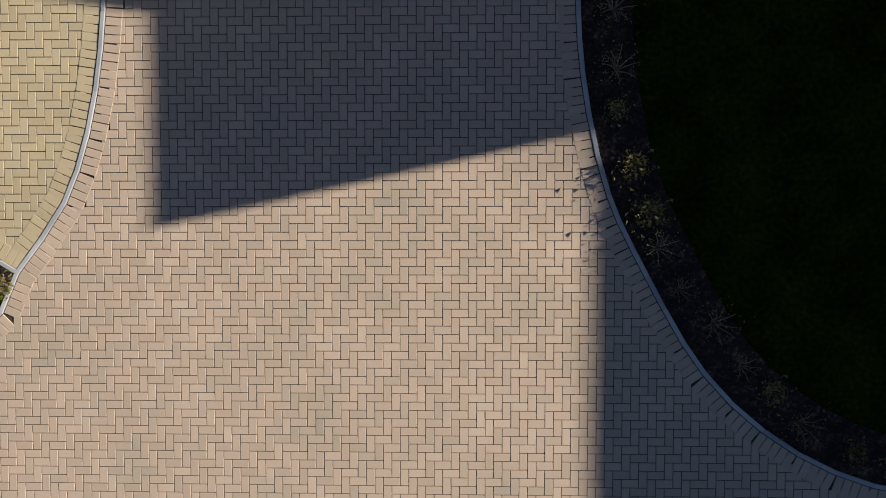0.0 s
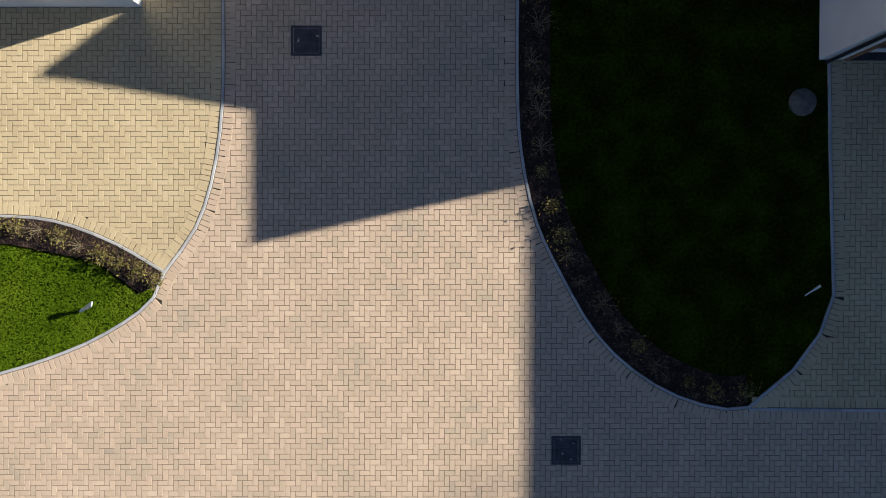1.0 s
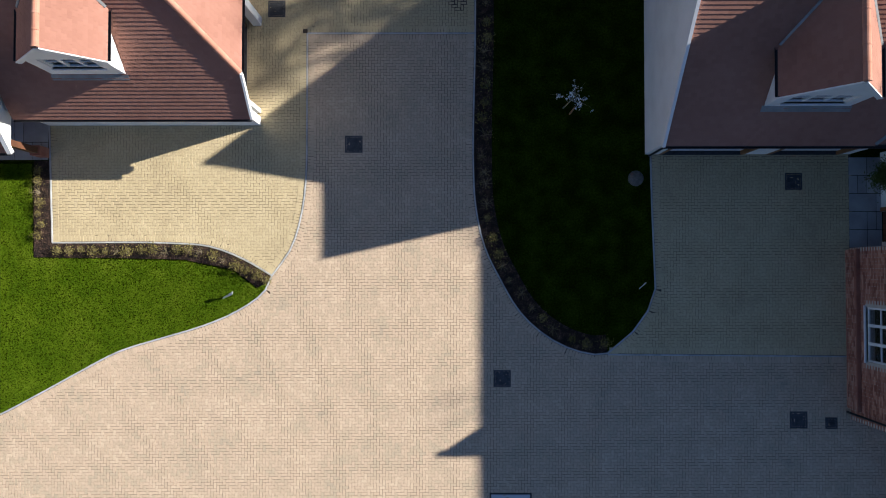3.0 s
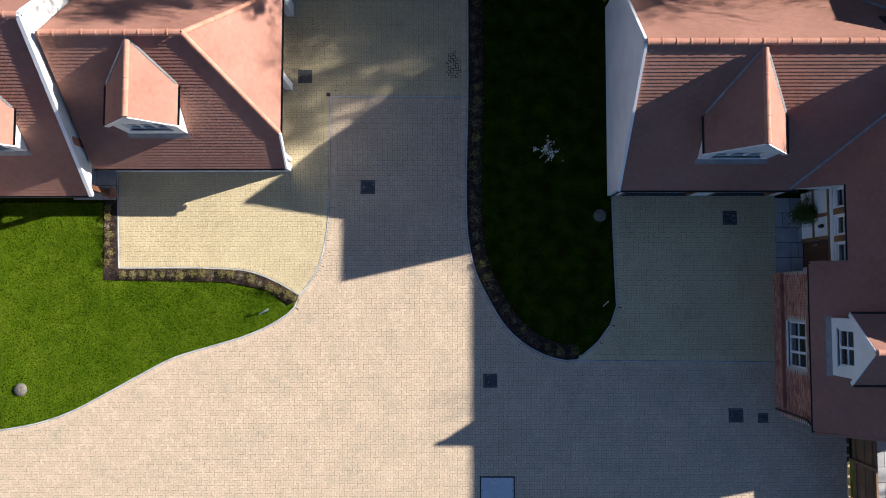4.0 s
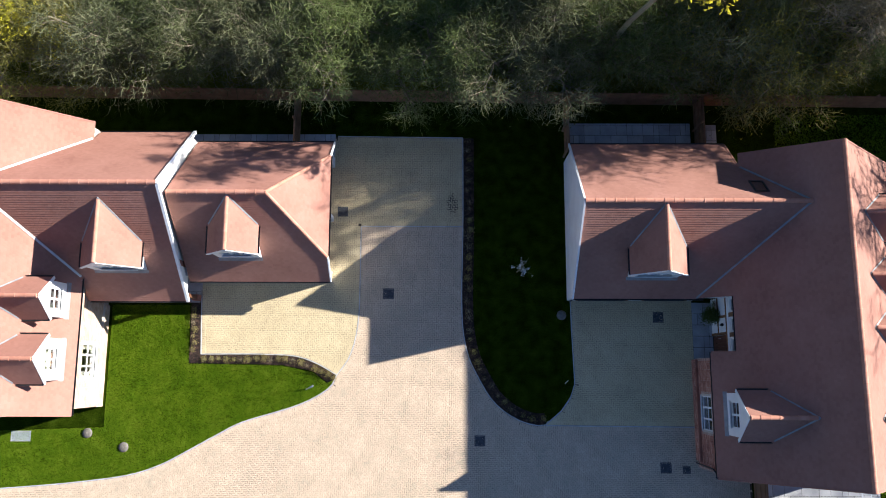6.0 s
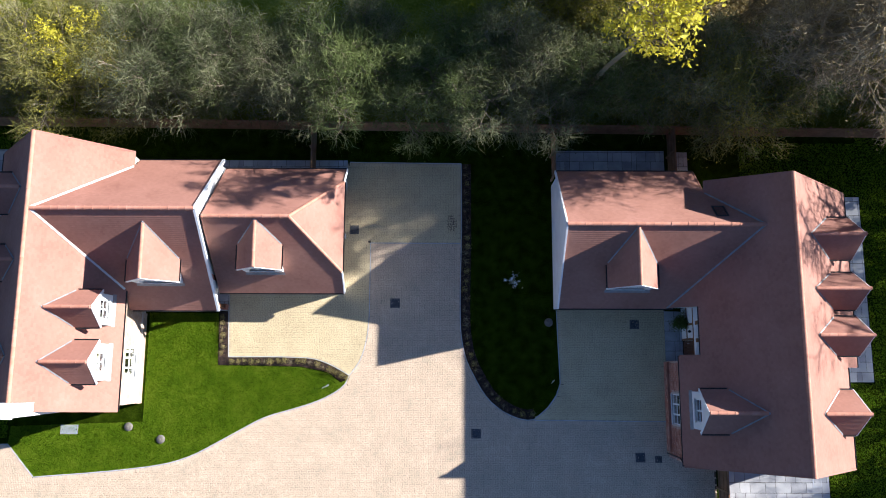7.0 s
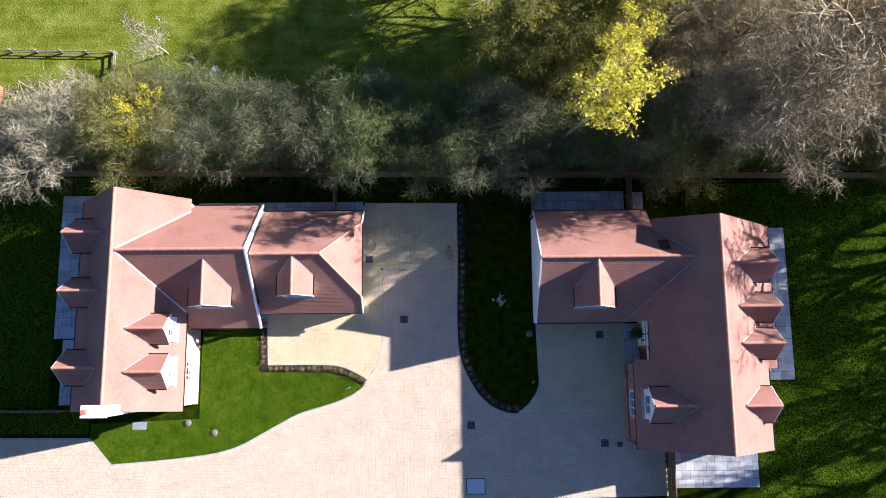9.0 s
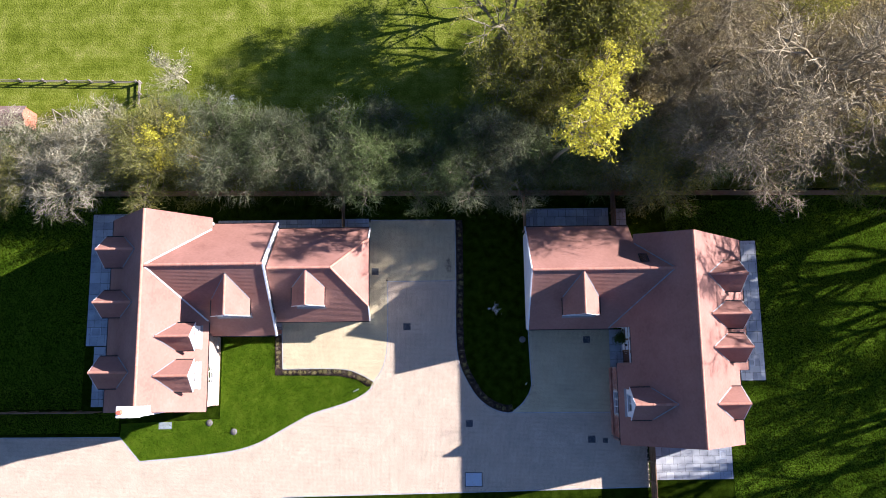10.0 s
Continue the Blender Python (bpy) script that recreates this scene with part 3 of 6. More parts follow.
def roof_slope(parent, poly, holes=(), label="red clay plain-tile roof slope", thick=0.07):
    p = [Vector(q) for q in poly]
    n = (p[1] - p[0]).cross(p[2] - p[0]).normalized()
    if n.z < 0:
        n = -n
    b = bmesh.new()
    slab(b, [q - n * 0.004 for q in p], -n * thick)
    ob = part("roof_slope", b, M_TILE, parent, label)
    tiles("roof_tiles", poly, ob, holes)
    return ob


ridge_bm = bmesh.new()
for x0, x1, r0, r1 in ((0.0, 0.04, 0.124, 0.124), (0.04, 0.05, 0.124, 0.116), (0.05, 0.45, 0.116, 0.113)):
    ring = []
    for x, r in ((x0, r0), (x1, r1)):
        ring.append([ridge_bm.verts.new((x, r * math.cos(k * math.pi / 8), r * math.sin(k * math.pi / 8) - 0.055)) for k in range(9)])
    for k in range(8):
        ridge_bm.faces.new((ring[0][k], ring[1][k], ring[1][k + 1], ring[0][k + 1]))
    if x0 == 0.0:
        ridge_bm.faces.new(ring[0])
RIDGE = bpy.data.meshes.new("ridge_tile")
ridge_bm.to_mesh(RIDGE)
ridge_bm.free()
RIDGE.materials.append(M_RIDGE)


def ridge(parent, p, q, scale=1.0):
    """Half-round ridge or hip tiles laid from p to q, each one a piece."""
    p, q = Vector(p), Vector(q)
    d = (q - p).normalized()
    s = Vector((0, 0, 1)).cross(d).normalized()
    u = d.cross(s)
    k = max(1, round((q - p).length / 0.45))
    for i in range(k):
        m = Matrix((d * ((q - p).length / k / 0.45), s * scale, u * scale)).transposed().to_4x4()
        m.translation = p + (q - p) * (i / k) + u * random.uniform(-0.004, 0.006)
        shared("ridge_tile", RIDGE, m, parent)


def strip(parent, name, p, q, w, h, mat, lift=0.03, label=""):
    """A flat strip that lies along a valley or verge."""
    p, q = Vector(p) + Vector((0, 0, lift)), Vector(q) + Vector((0, 0, lift))
    return part(name, beam(bmesh.new(), p, q, w, h), mat, parent, label)


def wall(parent, p, q, z0, z1, mat, holes=(), th=0.28, label="", name="wall"):
    """A wall from p to q, whose outer face is that line and whose body lies to the left of it, with openings (u0, u1, z0, z1)."""
    n = math.hypot(q[0] - p[0], q[1] - p[1])
    m = pose(p[0], p[1], 0, 0, 0, math.degrees(math.atan2(q[1] - p[1], q[0] - p[0])))
    us = sorted({0.0, n, *[h[0] for h in holes], *[h[1] for h in holes]})
    b = bmesh.new()
    for u0, u1 in zip(us, us[1:]):
        cuts = sorted((h[2], h[3]) for h in holes if h[0] <= u0 + 1e-6 and h[1] >= u1 - 1e-6)
        z = z0
        for c0, c1 in cuts:
            if c0 > z:
                box(b, u0, u1, 0, th, z, c0, m)
            z = c1
        if z < z1:
            box(b, u0, u1, 0, th, z, z1, m)
    bmesh.ops.remove_doubles(b, verts=b.verts[:], dist=0.0005)
    return part(name, b, mat, parent, label)


def window(parent, m, w, h, cols, rows, curtain=False, sill=True, mat=None):
    """A casement set in an opening: m places its lower left outer corner, x along the wall and y into it."""
    mat = mat or M_WHITE
    b = bmesh.new()
    y0, y1 = 0.05, 0.12
    outer, inner = ((0, 0), (w, 0), (w, h), (0, h)), ((0.06, 0.06), (w - 0.06, 0.06), (w - 0.06, h - 0.06), (0.06, h - 0.06))
    vs = [[b.verts.new(m @ Vector((x, y, z))) for x, z in loop] for y in (y0, y1) for loop in (outer, inner)]
    for k in range(4):
        j = (k + 1) % 4
        b.faces.new((vs[0][k], vs[0][j], vs[1][j], vs[1][k]))
        b.faces.new((vs[2][j], vs[2][k], vs[3][k], vs[3][j]))
        b.faces.new((vs[1][k], vs[1][j], vs[3][j], vs[3][k]))
        b.faces.new((vs[0][j], vs[0][k], vs[2][k], vs[2][j]))
    bmesh.ops.recalc_face_normals(b, faces=b.faces[:])
    own = part("window", b, mat, parent, "white-painted casement window")
    for c in range(1, cols):
        part("mullion", box(bmesh.new(), w * c / cols - 0.045, w * c / cols + 0.045, y0, y1, 0.06, h - 0.06, m), mat, own)
    for c in range(cols):
        for r in range(1, rows):
            part("glazing_bar", box(bmesh.new(), w * c / cols + 0.045, w * (c + 1) / cols - 0.045, y0 + 0.01, y1 - 0.01, h * r / rows - 0.018, h * r / rows + 0.018, m), mat, own)
    for c in range(cols):
        b = bmesh.new()
        box(b, w * c / cols + 0.03, w * (c + 1) / cols - 0.03, 0.085, 0.091, 0.03, h - 0.03, m)
        part("pane", b, M_GLASS, own).visible_shadow = False
    if sill:
        part("window_sill", box(bmesh.new(), -0.05, w + 0.05, -0.05, y0, -0.06, 0.0, m), mat, own)
    if curtain:
        for s in (0, 1):
            b = bmesh.new()
            k = 14
            x0, x1 = (0.07, 0.17 * w) if s == 0 else (0.83 * w, w - 0.07)
            pts = [(x0 + (x1 - x0) * i / k, 0.24 + 0.03 * math.sin(i * 2.2)) for i in range(k + 1)]
            lo = [b.verts.new(m @ Vector((x, y, 0.02))) for x, y in pts]
            hi = [b.verts.new(m @ Vector((x, y, h - 0.02))) for x, y in pts]
            for i in range(k):
                b.faces.new((lo[i], lo[i + 1], hi[i + 1], hi[i]))
            bmesh.ops.solidify(b, geom=b.faces[:], thickness=0.008)
            part("curtain", b, M_CURTAIN, own, "cream curtain")
    return own


def wall_pose(p, q, u, z):
    a = math.atan2(q[1] - p[1], q[0] - p[0])
    return pose(p[0] + math.cos(a) * u, p[1] + math.sin(a) * u, z, 0, 0, math.degrees(a))


def gutter(parent, p, q, down=None):
    """A half-round gutter from p to q, and a downpipe to the ground."""
    b = bmesh.new()
    p, q = Vector(p), Vector(q)
    d = (q - p).normalized()
    s = d.cross(Vector((0, 0, 1))).normalized()
    arc = [(-math.cos(k * math.pi / 6) * 0.06, -math.sin(k * math.pi / 6) * 0.06) for k in range(7)]
    lo, hi = [], []
    for x, z in arc + [(0.05, 0), (0.05 * 0.8, -0.035), (0, -0.05), (-0.04, -0.035), (-0.05, 0)]:
        lo.append(b.verts.new(p + s * x + Vector((0, 0, z))))
        hi.append(b.verts.new(q + s * x + Vector((0, 0, z))))
    for k in range(len(lo)):
        j = (k + 1) % len(lo)
        b.faces.new((lo[k], lo[j], hi[j], hi[k]))
    ob = part("gutter", b, M_BLACK, parent, "black half-round gutter")
    if down:
        b = bmesh.new()
        (x0, y0, z0), (x1, y1) = down[0], down[1]
        tube(b, (x0, y0, z0), (x1, y1, z0 - 0.35), 0.036, 0.036)
        tube(b, (x1, y1, z0 - 0.33), (x1, y1, 0.0), 0.036, 0.036)
        part("downpipe", b, M_BLACK, parent, "black round downpipe")
    return ob


def fascia(parent, p, q):
    part("fascia", beam(bmesh.new(), Vector(p) - Vector((0, 0, 0.13)), Vector(q) - Vector((0, 0, 0.13)), 0.025, 0.17), M_WHITE, parent, "white fascia board")


def dormer(parent, front, axis, half, z_eave, z_ridge, back_ridge, back_eave, z_foot, roof_tan, cols=2, rows=2, win=(1.0, 0.95), curtain=False, over=0.05, cheek=None, lead=True):
    """A gabled dormer. front: middle of the front verge; axis: the way it faces; back_*: how far back its ridge and eaves run into the roof."""
    ax = Vector((axis[0], axis[1], 0))
    side = Vector((-axis[1], axis[0], 0))
    f = Vector((front[0], front[1], 0))
    Z = Vector((0, 0, 1))

    def P(back, across, z):
        return f - ax * back + side * across + Z * z
    hw = half - 0.14
    z_foot -= (0.16 - over) * roof_tan
    # front wall with its gable and window opening
    wl_, wr = P(over, -hw, 0), P(over, hw, 0)
    w, h = win
    z_sill = z_eave - h - 0.02
    p2, q2 = (wl_.x, wl_.y), (wr.x, wr.y)
    slope = (z_ridge - z_eave) / half
    own = wall(parent, p2, q2, z_foot, z_eave + 0.02, M_WHITE, [(hw - w / 2, hw + w / 2, z_sill, z_sill + h)], 0.1, "white-boarded dormer under a clay tile gable", "dormer")
    part("gable", slab(bmesh.new(), [P(over, -hw, z_eave + 0.02), P(over, hw, z_eave + 0.02), P(over, 0, z_eave + 0.02 + hw * slope)], -ax * 0.1), M_WHITE, own)
    window(own, wall_pose(p2, q2, hw - w / 2, z_sill), w, h, cols, rows, curtain)
    depth = back_eave + 0.15
    for s in (-1, 1):
        b = bmesh.new()
        zt = z_eave + 0.12
        slab(b, [P(over + 0.1, s * hw, z_foot), P(over + 0.1, s * hw, zt), P(depth, s * hw, zt), P(depth, s * hw, zt - 0.4)], side * (-s * 0.08))
        part("cheek", b, cheek or M_WHITE, own, "white boarded dormer cheek")
        ob = roof_slope(own, [P(0, 0, z_ridge), P(0, s * half, z_eave), P(back_eave, s * half, z_eave), P(back_ridge, 0, z_ridge)], label="small clay tile dormer slope", thick=0.05)
        b = bmesh.new()
        beam(b, P(-0.012, 0, z_ridge - 0.115), P(-0.012, s * (half + 0.02), z_eave - 0.115), 0.035, 0.15)
        part("bargeboard", b, M_WHITE, own, "white bargeboard")
        gutter(own, P(0.02, s * (half + 0.05), z_eave - 0.02), P(back_eave, s * (half + 0.05), z_eave - 0.02))
        if lead:
            strip(own, "lead_flashing", P(back_ridge, 0, z_ridge), P(back_eave, s * half, z_eave), 0.07, 0.02, M_LEAD, 0.06, "grey lead valley")
    ridge(own, P(0, 0, z_ridge + 0.03), P(back_ridge - 0.1, 0, z_ridge + 0.03), 0.9)
    # dark panel painted as room shade, or a drawn blind, close behind the window
    part("blind" if curtain else "dim_room", slab(bmesh.new(), [P(over + 0.3, -w / 2 - 0.03, z_sill - 0.04), P(over + 0.3, w / 2 + 0.03, z_sill - 0.04), P(over + 0.3, w / 2 + 0.03, z_sill + h + 0.03), P(over + 0.3, -w / 2 - 0.03, z_sill + h + 0.03)], -ax * 0.02), M_BLIND if curtain else M_DIM, own, "drawn pale blind" if curtain else "dark panel painted as the unlit room behind the glass")
    # lining of the room behind the window
    b = bmesh.new()
    slab(b, [P(over + 0.75, -hw + 0.09, z_sill - 0.3), P(over + 0.75, hw - 0.09, z_sill - 0.3), P(over + 0.75, hw - 0.09, z_eave), P(over + 0.75, -hw + 0.09, z_eave)], -ax * 0.03)
    slab(b, [P(over + 0.1, -hw + 0.09, z_sill - 0.3), P(over + 0.1, hw - 0.09, z_sill - 0.3), P(over + 0.75, hw - 0.09, z_sill - 0.3), P(over + 0.75, -hw + 0.09, z_sill - 0.3)], -Z * 0.03)
    part("room_lining", b, M_FLOOR, own)
    # lead apron under the window
    part("lead_apron", slab(bmesh.new(), [P(over + 0.01, -hw - 0.06, z_foot + 0.14), P(over + 0.01, hw + 0.06, z_foot + 0.14), P(over - 0.14, hw + 0.06, z_foot + 0.14 - 0.15 * roof_tan), P(over - 0.14, -hw - 0.06, z_foot + 0.14 - 0.15 * roof_tan)], -Z * 0.02), M_LEAD, own, "grey lead apron")
    return own


# house with the hipped garage
west_house = thing("west_house", "white chalet house with red clay roofs and hipped garage", "house")
H = west_house
RX, RZ, TW = -21.33, 7.5, 1.07
S_Y, N_Y = -5.25, 9.36
EX, WX = -17.58, -25.5
EZ = RZ - TW * (EX - RX)
WZ = RZ - TW * (RX - WX)
LY, LZ = 5.17, 7.4          # ridge of the linking wing
LTS, LTN = 1.008, 1.19
LS_Y, LN_Y = 0.22, 9.0
LSZ, LNZ = LZ - LTS * (LY - LS_Y), LZ - LTN * (LN_Y - LY)
VX = RX + (RZ - LZ) / TW     # where the linking ridge meets the main slope
VSY = LY - (LZ - EZ) / LTS
VNY = LY + (LZ - EZ) / LTN
LXE = -12.58
E_DORMERS = ((0.05, 0.98), (-2.8, 1.12))
W_DORMERS = ((6.55, 1.15), (2.6, 0.98), (-2.5, 1.15))


def hole_x(y, half, x_ridge, x_eave, z_ridge, z_eave, x_front, z_front):
    """The part of a slope that a dormer facing east or west covers."""
    return [(x_ridge, y, z_ridge), (x_eave, y - half, z_eave), (x_front, y - half + 0.15, z_front), (x_front, y + half - 0.15, z_front), (x_eave, y + half, z_eave)]


d_ridge, d_eave = 6.65, 5.42
xr, xe, xf = RX + (RZ - d_ridge) / TW, RX + (RZ - d_eave) / TW, -17.98
e_holes = [hole_x(y, h, xr, xe, d_ridge, d_eave, xf - 0.14, RZ - TW * (xf - 0.14 - RX)) for y, h in E_DORMERS]
roof_slope(H, [(RX, S_Y, RZ), (EX, S_Y - 0.25, EZ), (EX, VSY, EZ), (VX, LY, LZ), (EX, VNY, EZ), (EX, N_Y, EZ), (RX, N_Y, RZ)], e_holes)
dw_ridge, dw_eave = 6.45, 4.85
xrw, xew, xfw = RX - (RZ - dw_ridge) / TW, RX - (RZ - dw_eave) / TW, -25.25
w_holes = [hole_x(y, h, xrw, xew, dw_ridge, dw_eave, xfw + 0.14, RZ - TW * (RX - xfw - 0.14)) for y, h in W_DORMERS]
roof_slope(H, [(RX, S_Y, RZ), (WX, S_Y - 0.25, WZ), (WX, N_Y, WZ), (RX, N_Y, RZ)], w_holes)
for y, h in E_DORMERS:
    dormer(H, (xf, y), (1, 0), h, d_eave, d_ridge, xf - xr, xf - xe, RZ - TW * (xf - 0.16 - RX) - 0.1, TW, win=(1.05, 1.0), curtain=y < -1)
for y, h in W_DORMERS:
    dormer(H, (xfw, y), (-1, 0), h, dw_eave, dw_ridge, xrw - xfw, xew - xfw, RZ - TW * (RX - xfw - 0.16) - 0.1, TW, win=(1.15, 1.0))
ridge(H, (RX, S_Y, RZ + 0.04), (RX, N_Y, RZ + 0.04))
for y in (S_Y, N_Y):
    for x, z in ((EX, EZ), (WX, WZ)):
        part("verge", beam(bmesh.new(), (RX, y, RZ - 0.02), (x, y - (0.25 if y == S_Y else 0), z - 0.02), 0.07, 0.1), M_TILE, H, "clay tile verge")
# linking wing
LDX, LDH, ld_e, ld_r, LDF = -15.48, 1.43, 5.05, 6.8, 1.55
yr, ye = LY - (LZ - ld_r) / LTS, LY - (LZ - ld_e) / LTS
l_hole = [(LDX, yr, ld_r), (LDX - LDH, ye, ld_e), (LDX - LDH + 0.15, LDF + 0.14, LZ - LTS * (LY - LDF - 0.14)), (LDX + LDH - 0.15, LDF + 0.14, LZ - LTS * (LY - LDF - 0.14)), (LDX + LDH, ye, ld_e)]
roof_slope(H, [(VX, LY, LZ), (EX, VSY, EZ), (EX - 0.14, LS_Y, LSZ), (LXE, LS_Y, LSZ), (LXE, LY, LZ)], [l_hole])
roof_slope(H, [(VX, LY, LZ), (EX, VNY, EZ), (EX, LN_Y, LNZ), (LXE, LN_Y, LNZ), (LXE, LY, LZ)])
dormer(H, (LDX, LDF), (0, -1), LDH, ld_e, ld_r, yr - LDF, ye - LDF, LZ - LTS * (LY - LDF - 0.16) - 0.1, LTS, 3, 2, (1.75, 0.95))
ridge(H, (VX - 0.2, LY, LZ + 0.04), (LXE, LY, LZ + 0.04))
for p, q in (((VX, LY, LZ), (EX, VSY, EZ)), ((VX, LY, LZ), (EX, VNY, EZ))):
    strip(H, "lead_valley", p, q, 0.11, 0.02, M_LEADP, 0.085, "pale lead valley")
for y, z in ((LS_Y - 0.03, LSZ), (LN_Y + 0.03, LNZ)):
    b = beam(bmesh.new(), (LXE + 0.02, LY, LZ + 0.02), (LXE + 0.02, y, z + 0.02), 0.14, 0.16)
    part("bargeboard", b, M_WHITE, H, "white verge board above the lower garage roof")
# garage wing
GY, GZ, GTS, GTN = 4.96, 6.4, 1.095, 1.107
GS_Y, GN_Y, GE, GW, GHX = 1.25, 8.63, -5.32, LXE, -7.85
GEZ = GZ - GTS * (GY - GS_Y)
GDX, GDH, gd_e, gd_r, GDF = -9.68, 1.2, 5.0, 6.28, 2.24
yr, ye = GY - (GZ - gd_r) / GTS, GY - (GZ - gd_e) / GTS
g_hole = [(GDX, yr, gd_r), (GDX - GDH, ye, gd_e), (GDX - GDH + 0.15, GDF + 0.14, GZ - GTS * (GY - GDF - 0.14)), (GDX + GDH - 0.15, GDF + 0.14, GZ - GTS * (GY - GDF - 0.14)), (GDX + GDH, ye, gd_e)]
HIPZ = 3.5
HY0, HY1 = GY - (GZ - HIPZ) / GTS, GY + (GZ - HIPZ) / GTN
roof_slope(H, [(GW, GY, GZ), (GW, GS_Y, GEZ), (GE, GS_Y, GEZ), (GE, HY0, HIPZ), (GHX, GY, GZ)], [g_hole])
roof_slope(H, [(GW, GY, GZ), (GW, GN_Y, GEZ), (GE, GN_Y, GEZ), (GE, HY1, HIPZ), (GHX, GY, GZ)])
roof_slope(H, [(GHX, GY, GZ), (GE, HY0, HIPZ), (GE, HY1, HIPZ)])
dormer(H, (GDX, GDF), (0, -1), GDH, gd_e, gd_r, yr - GDF, ye - GDF, GZ - GTS * (GY - GDF - 0.16) - 0.1, GTS, 3, 2, (1.45, 0.9))
ridge(H, (GW + 0.1, GY, GZ + 0.04), (GHX, GY, GZ + 0.04))
ridge(H, (GHX, GY, GZ + 0.03), (GE, HY0, HIPZ + 0.03), 0.8)
ridge(H, (GHX, GY, GZ + 0.03), (GE, HY1, HIPZ + 0.03), 0.8)
gutter(H, (GW, GS_Y - 0.05, GEZ - 0.03), (GE, GS_Y - 0.05, GEZ - 0.03), ((GE - 0.25, GS_Y - 0.05, GEZ - 0.08), (-5.72, 1.55)))
part("eave_box", box(bmesh.new(), GE - 1.1, GE + 0.03, GS_Y + 0.06, 1.475, GEZ - 0.24, GEZ - 0.02), M_WHITE, H, "white boxed eave end")
gutter(H, (GE + 0.05, HY0, HIPZ - 0.03), (GE + 0.05, HY1, HIPZ - 0.03))
b = bmesh.new()
slab(b, [(-5.62, 1.62, GEZ), (-5.62, 8.4, GEZ), (-5.62, HY1, HIPZ - 0.08), (-5.62, HY0, HIPZ - 0.08)], (-0.27, 0, 0))
part("gable_wall", b, M_RENDER, H, "white rendered gable under the half hip")
for y0_, z0_, y1_, z1_ in ((GS_Y, GEZ, HY0, HIPZ), (GN_Y, GEZ, HY1, HIPZ)):
    part("bargeboard", beam(bmesh.new(), (GE + 0.02, y0_, z0_ - 0.02), (GE + 0.02, y1_, z1_ - 0.02), 0.07, 0.16), M_WHITE, H, "white bargeboard")
gutter(H, (GW, GN_Y + 0.05, GEZ - 0.03), (GE, GN_Y + 0.05, GEZ - 0.03))
gutter(H, (EX + 0.05, S_Y - 0.25, EZ - 0.03), (EX + 0.05, VSY, EZ - 0.03))
gutter(H, (EX, LS_Y - 0.05, LSZ - 0.03), (LXE, LS_Y - 0.05, LSZ - 0.03))
gutter(H, (WX - 0.05, S_Y - 0.25, WZ - 0.03), (WX - 0.05, N_Y, WZ - 0.03))
gutter(H, (EX, LN_Y + 0.05, LNZ - 0.03), (LXE, LN_Y + 0.05, LNZ - 0.03))
fascia(H, (GW, GS_Y + 0.03, GEZ), (GE, GS_Y + 0.03, GEZ))
fascia(H, (GW, GN_Y - 0.03, GEZ), (GE, GN_Y - 0.03, GEZ))
fascia(H, (GE - 0.03, HY0, HIPZ), (GE - 0.03, HY1, HIPZ))
fascia(H, (EX - 0.03, S_Y - 0.2, EZ), (EX - 0.03, VSY, EZ))
fascia(H, (EX, LS_Y + 0.03, LSZ), (LXE, LS_Y + 0.03, LSZ))
fascia(H, (EX, LN_Y - 0.03, LNZ), (LXE, LN_Y - 0.03, LNZ))
fascia(H, (WX + 0.03, S_Y - 0.2, WZ), (WX + 0.03, N_Y, WZ))
# walls: each one's body lies to the left of its line
ew = -17.76
sw = S_Y + 0.05
win_e = [(1.52, 3.24, 1.02, 2.46)]
stock = wall(H, (ew, sw), (ew, 9.2), 0, EZ + 0.1, M_MORTAR, win_e, label="buff and red brick wall with pale mortar joints")


def brick_face(parent, p, q, length, z0, z1, holes=(), proud=0.008, mat=None):
    """Stretcher-bond bricks over a wall's outer face, joined into one part."""
    m = wall_pose(p, q, 0, 0)
    v, f = [], []
    for row in range(int((z1 - z0) / 0.075)):
        z = z0 + row * 0.075
        u = -0.1125 * (row % 2)
        while u < length:
            a, c = max(u + 0.005, 0.0), min(u + 0.22, length)
            if c - a > 0.03 and not any(h0 - 0.06 < (a + c) / 2 < h1 + 0.06 and h2 - 0.05 < z + 0.03 < h3 + 0.03 for h0, h1, h2, h3 in holes):
                at = len(v)
                v += [tuple(m @ Vector(k)) for k in ((a, -proud, z + 0.005), (c, -proud, z + 0.005), (c, -proud, z + 0.07), (a, -proud, z + 0.07), (a, 0.01, z + 0.005), (c, 0.01, z + 0.005), (c, 0.01, z + 0.07), (a, 0.01, z + 0.07))]
                f += [tuple(at + i for i in k) for k in ((0, 1, 2, 3), (1, 0, 4, 5), (2, 1, 5, 6), (3, 2, 6, 7), (0, 3, 7, 4))]
            u += 0.225
    raw("brick_face", v, f, mat or M_BUFFBRICK, parent, "stretcher-bond bricks", "stuff")


brick_face(stock, (ew, sw), (ew, 9.2), 5.75, 0.55, EZ + 0.08, win_e)
window(H, wall_pose((ew, sw), (ew, 9.2), 1.52, 1.02), 1.72, 1.44, 3, 2, True)
ww = WX + 0.3
wall(H, (ww, 9.2), (ww, sw), 0, WZ + 0.2, M_RENDER, [(2.0, 3.2, 0.9, 2.2), (6, 8.4, 0, 2.1), (11, 12.2, 0.9, 2.2)], label="white rendered wall")
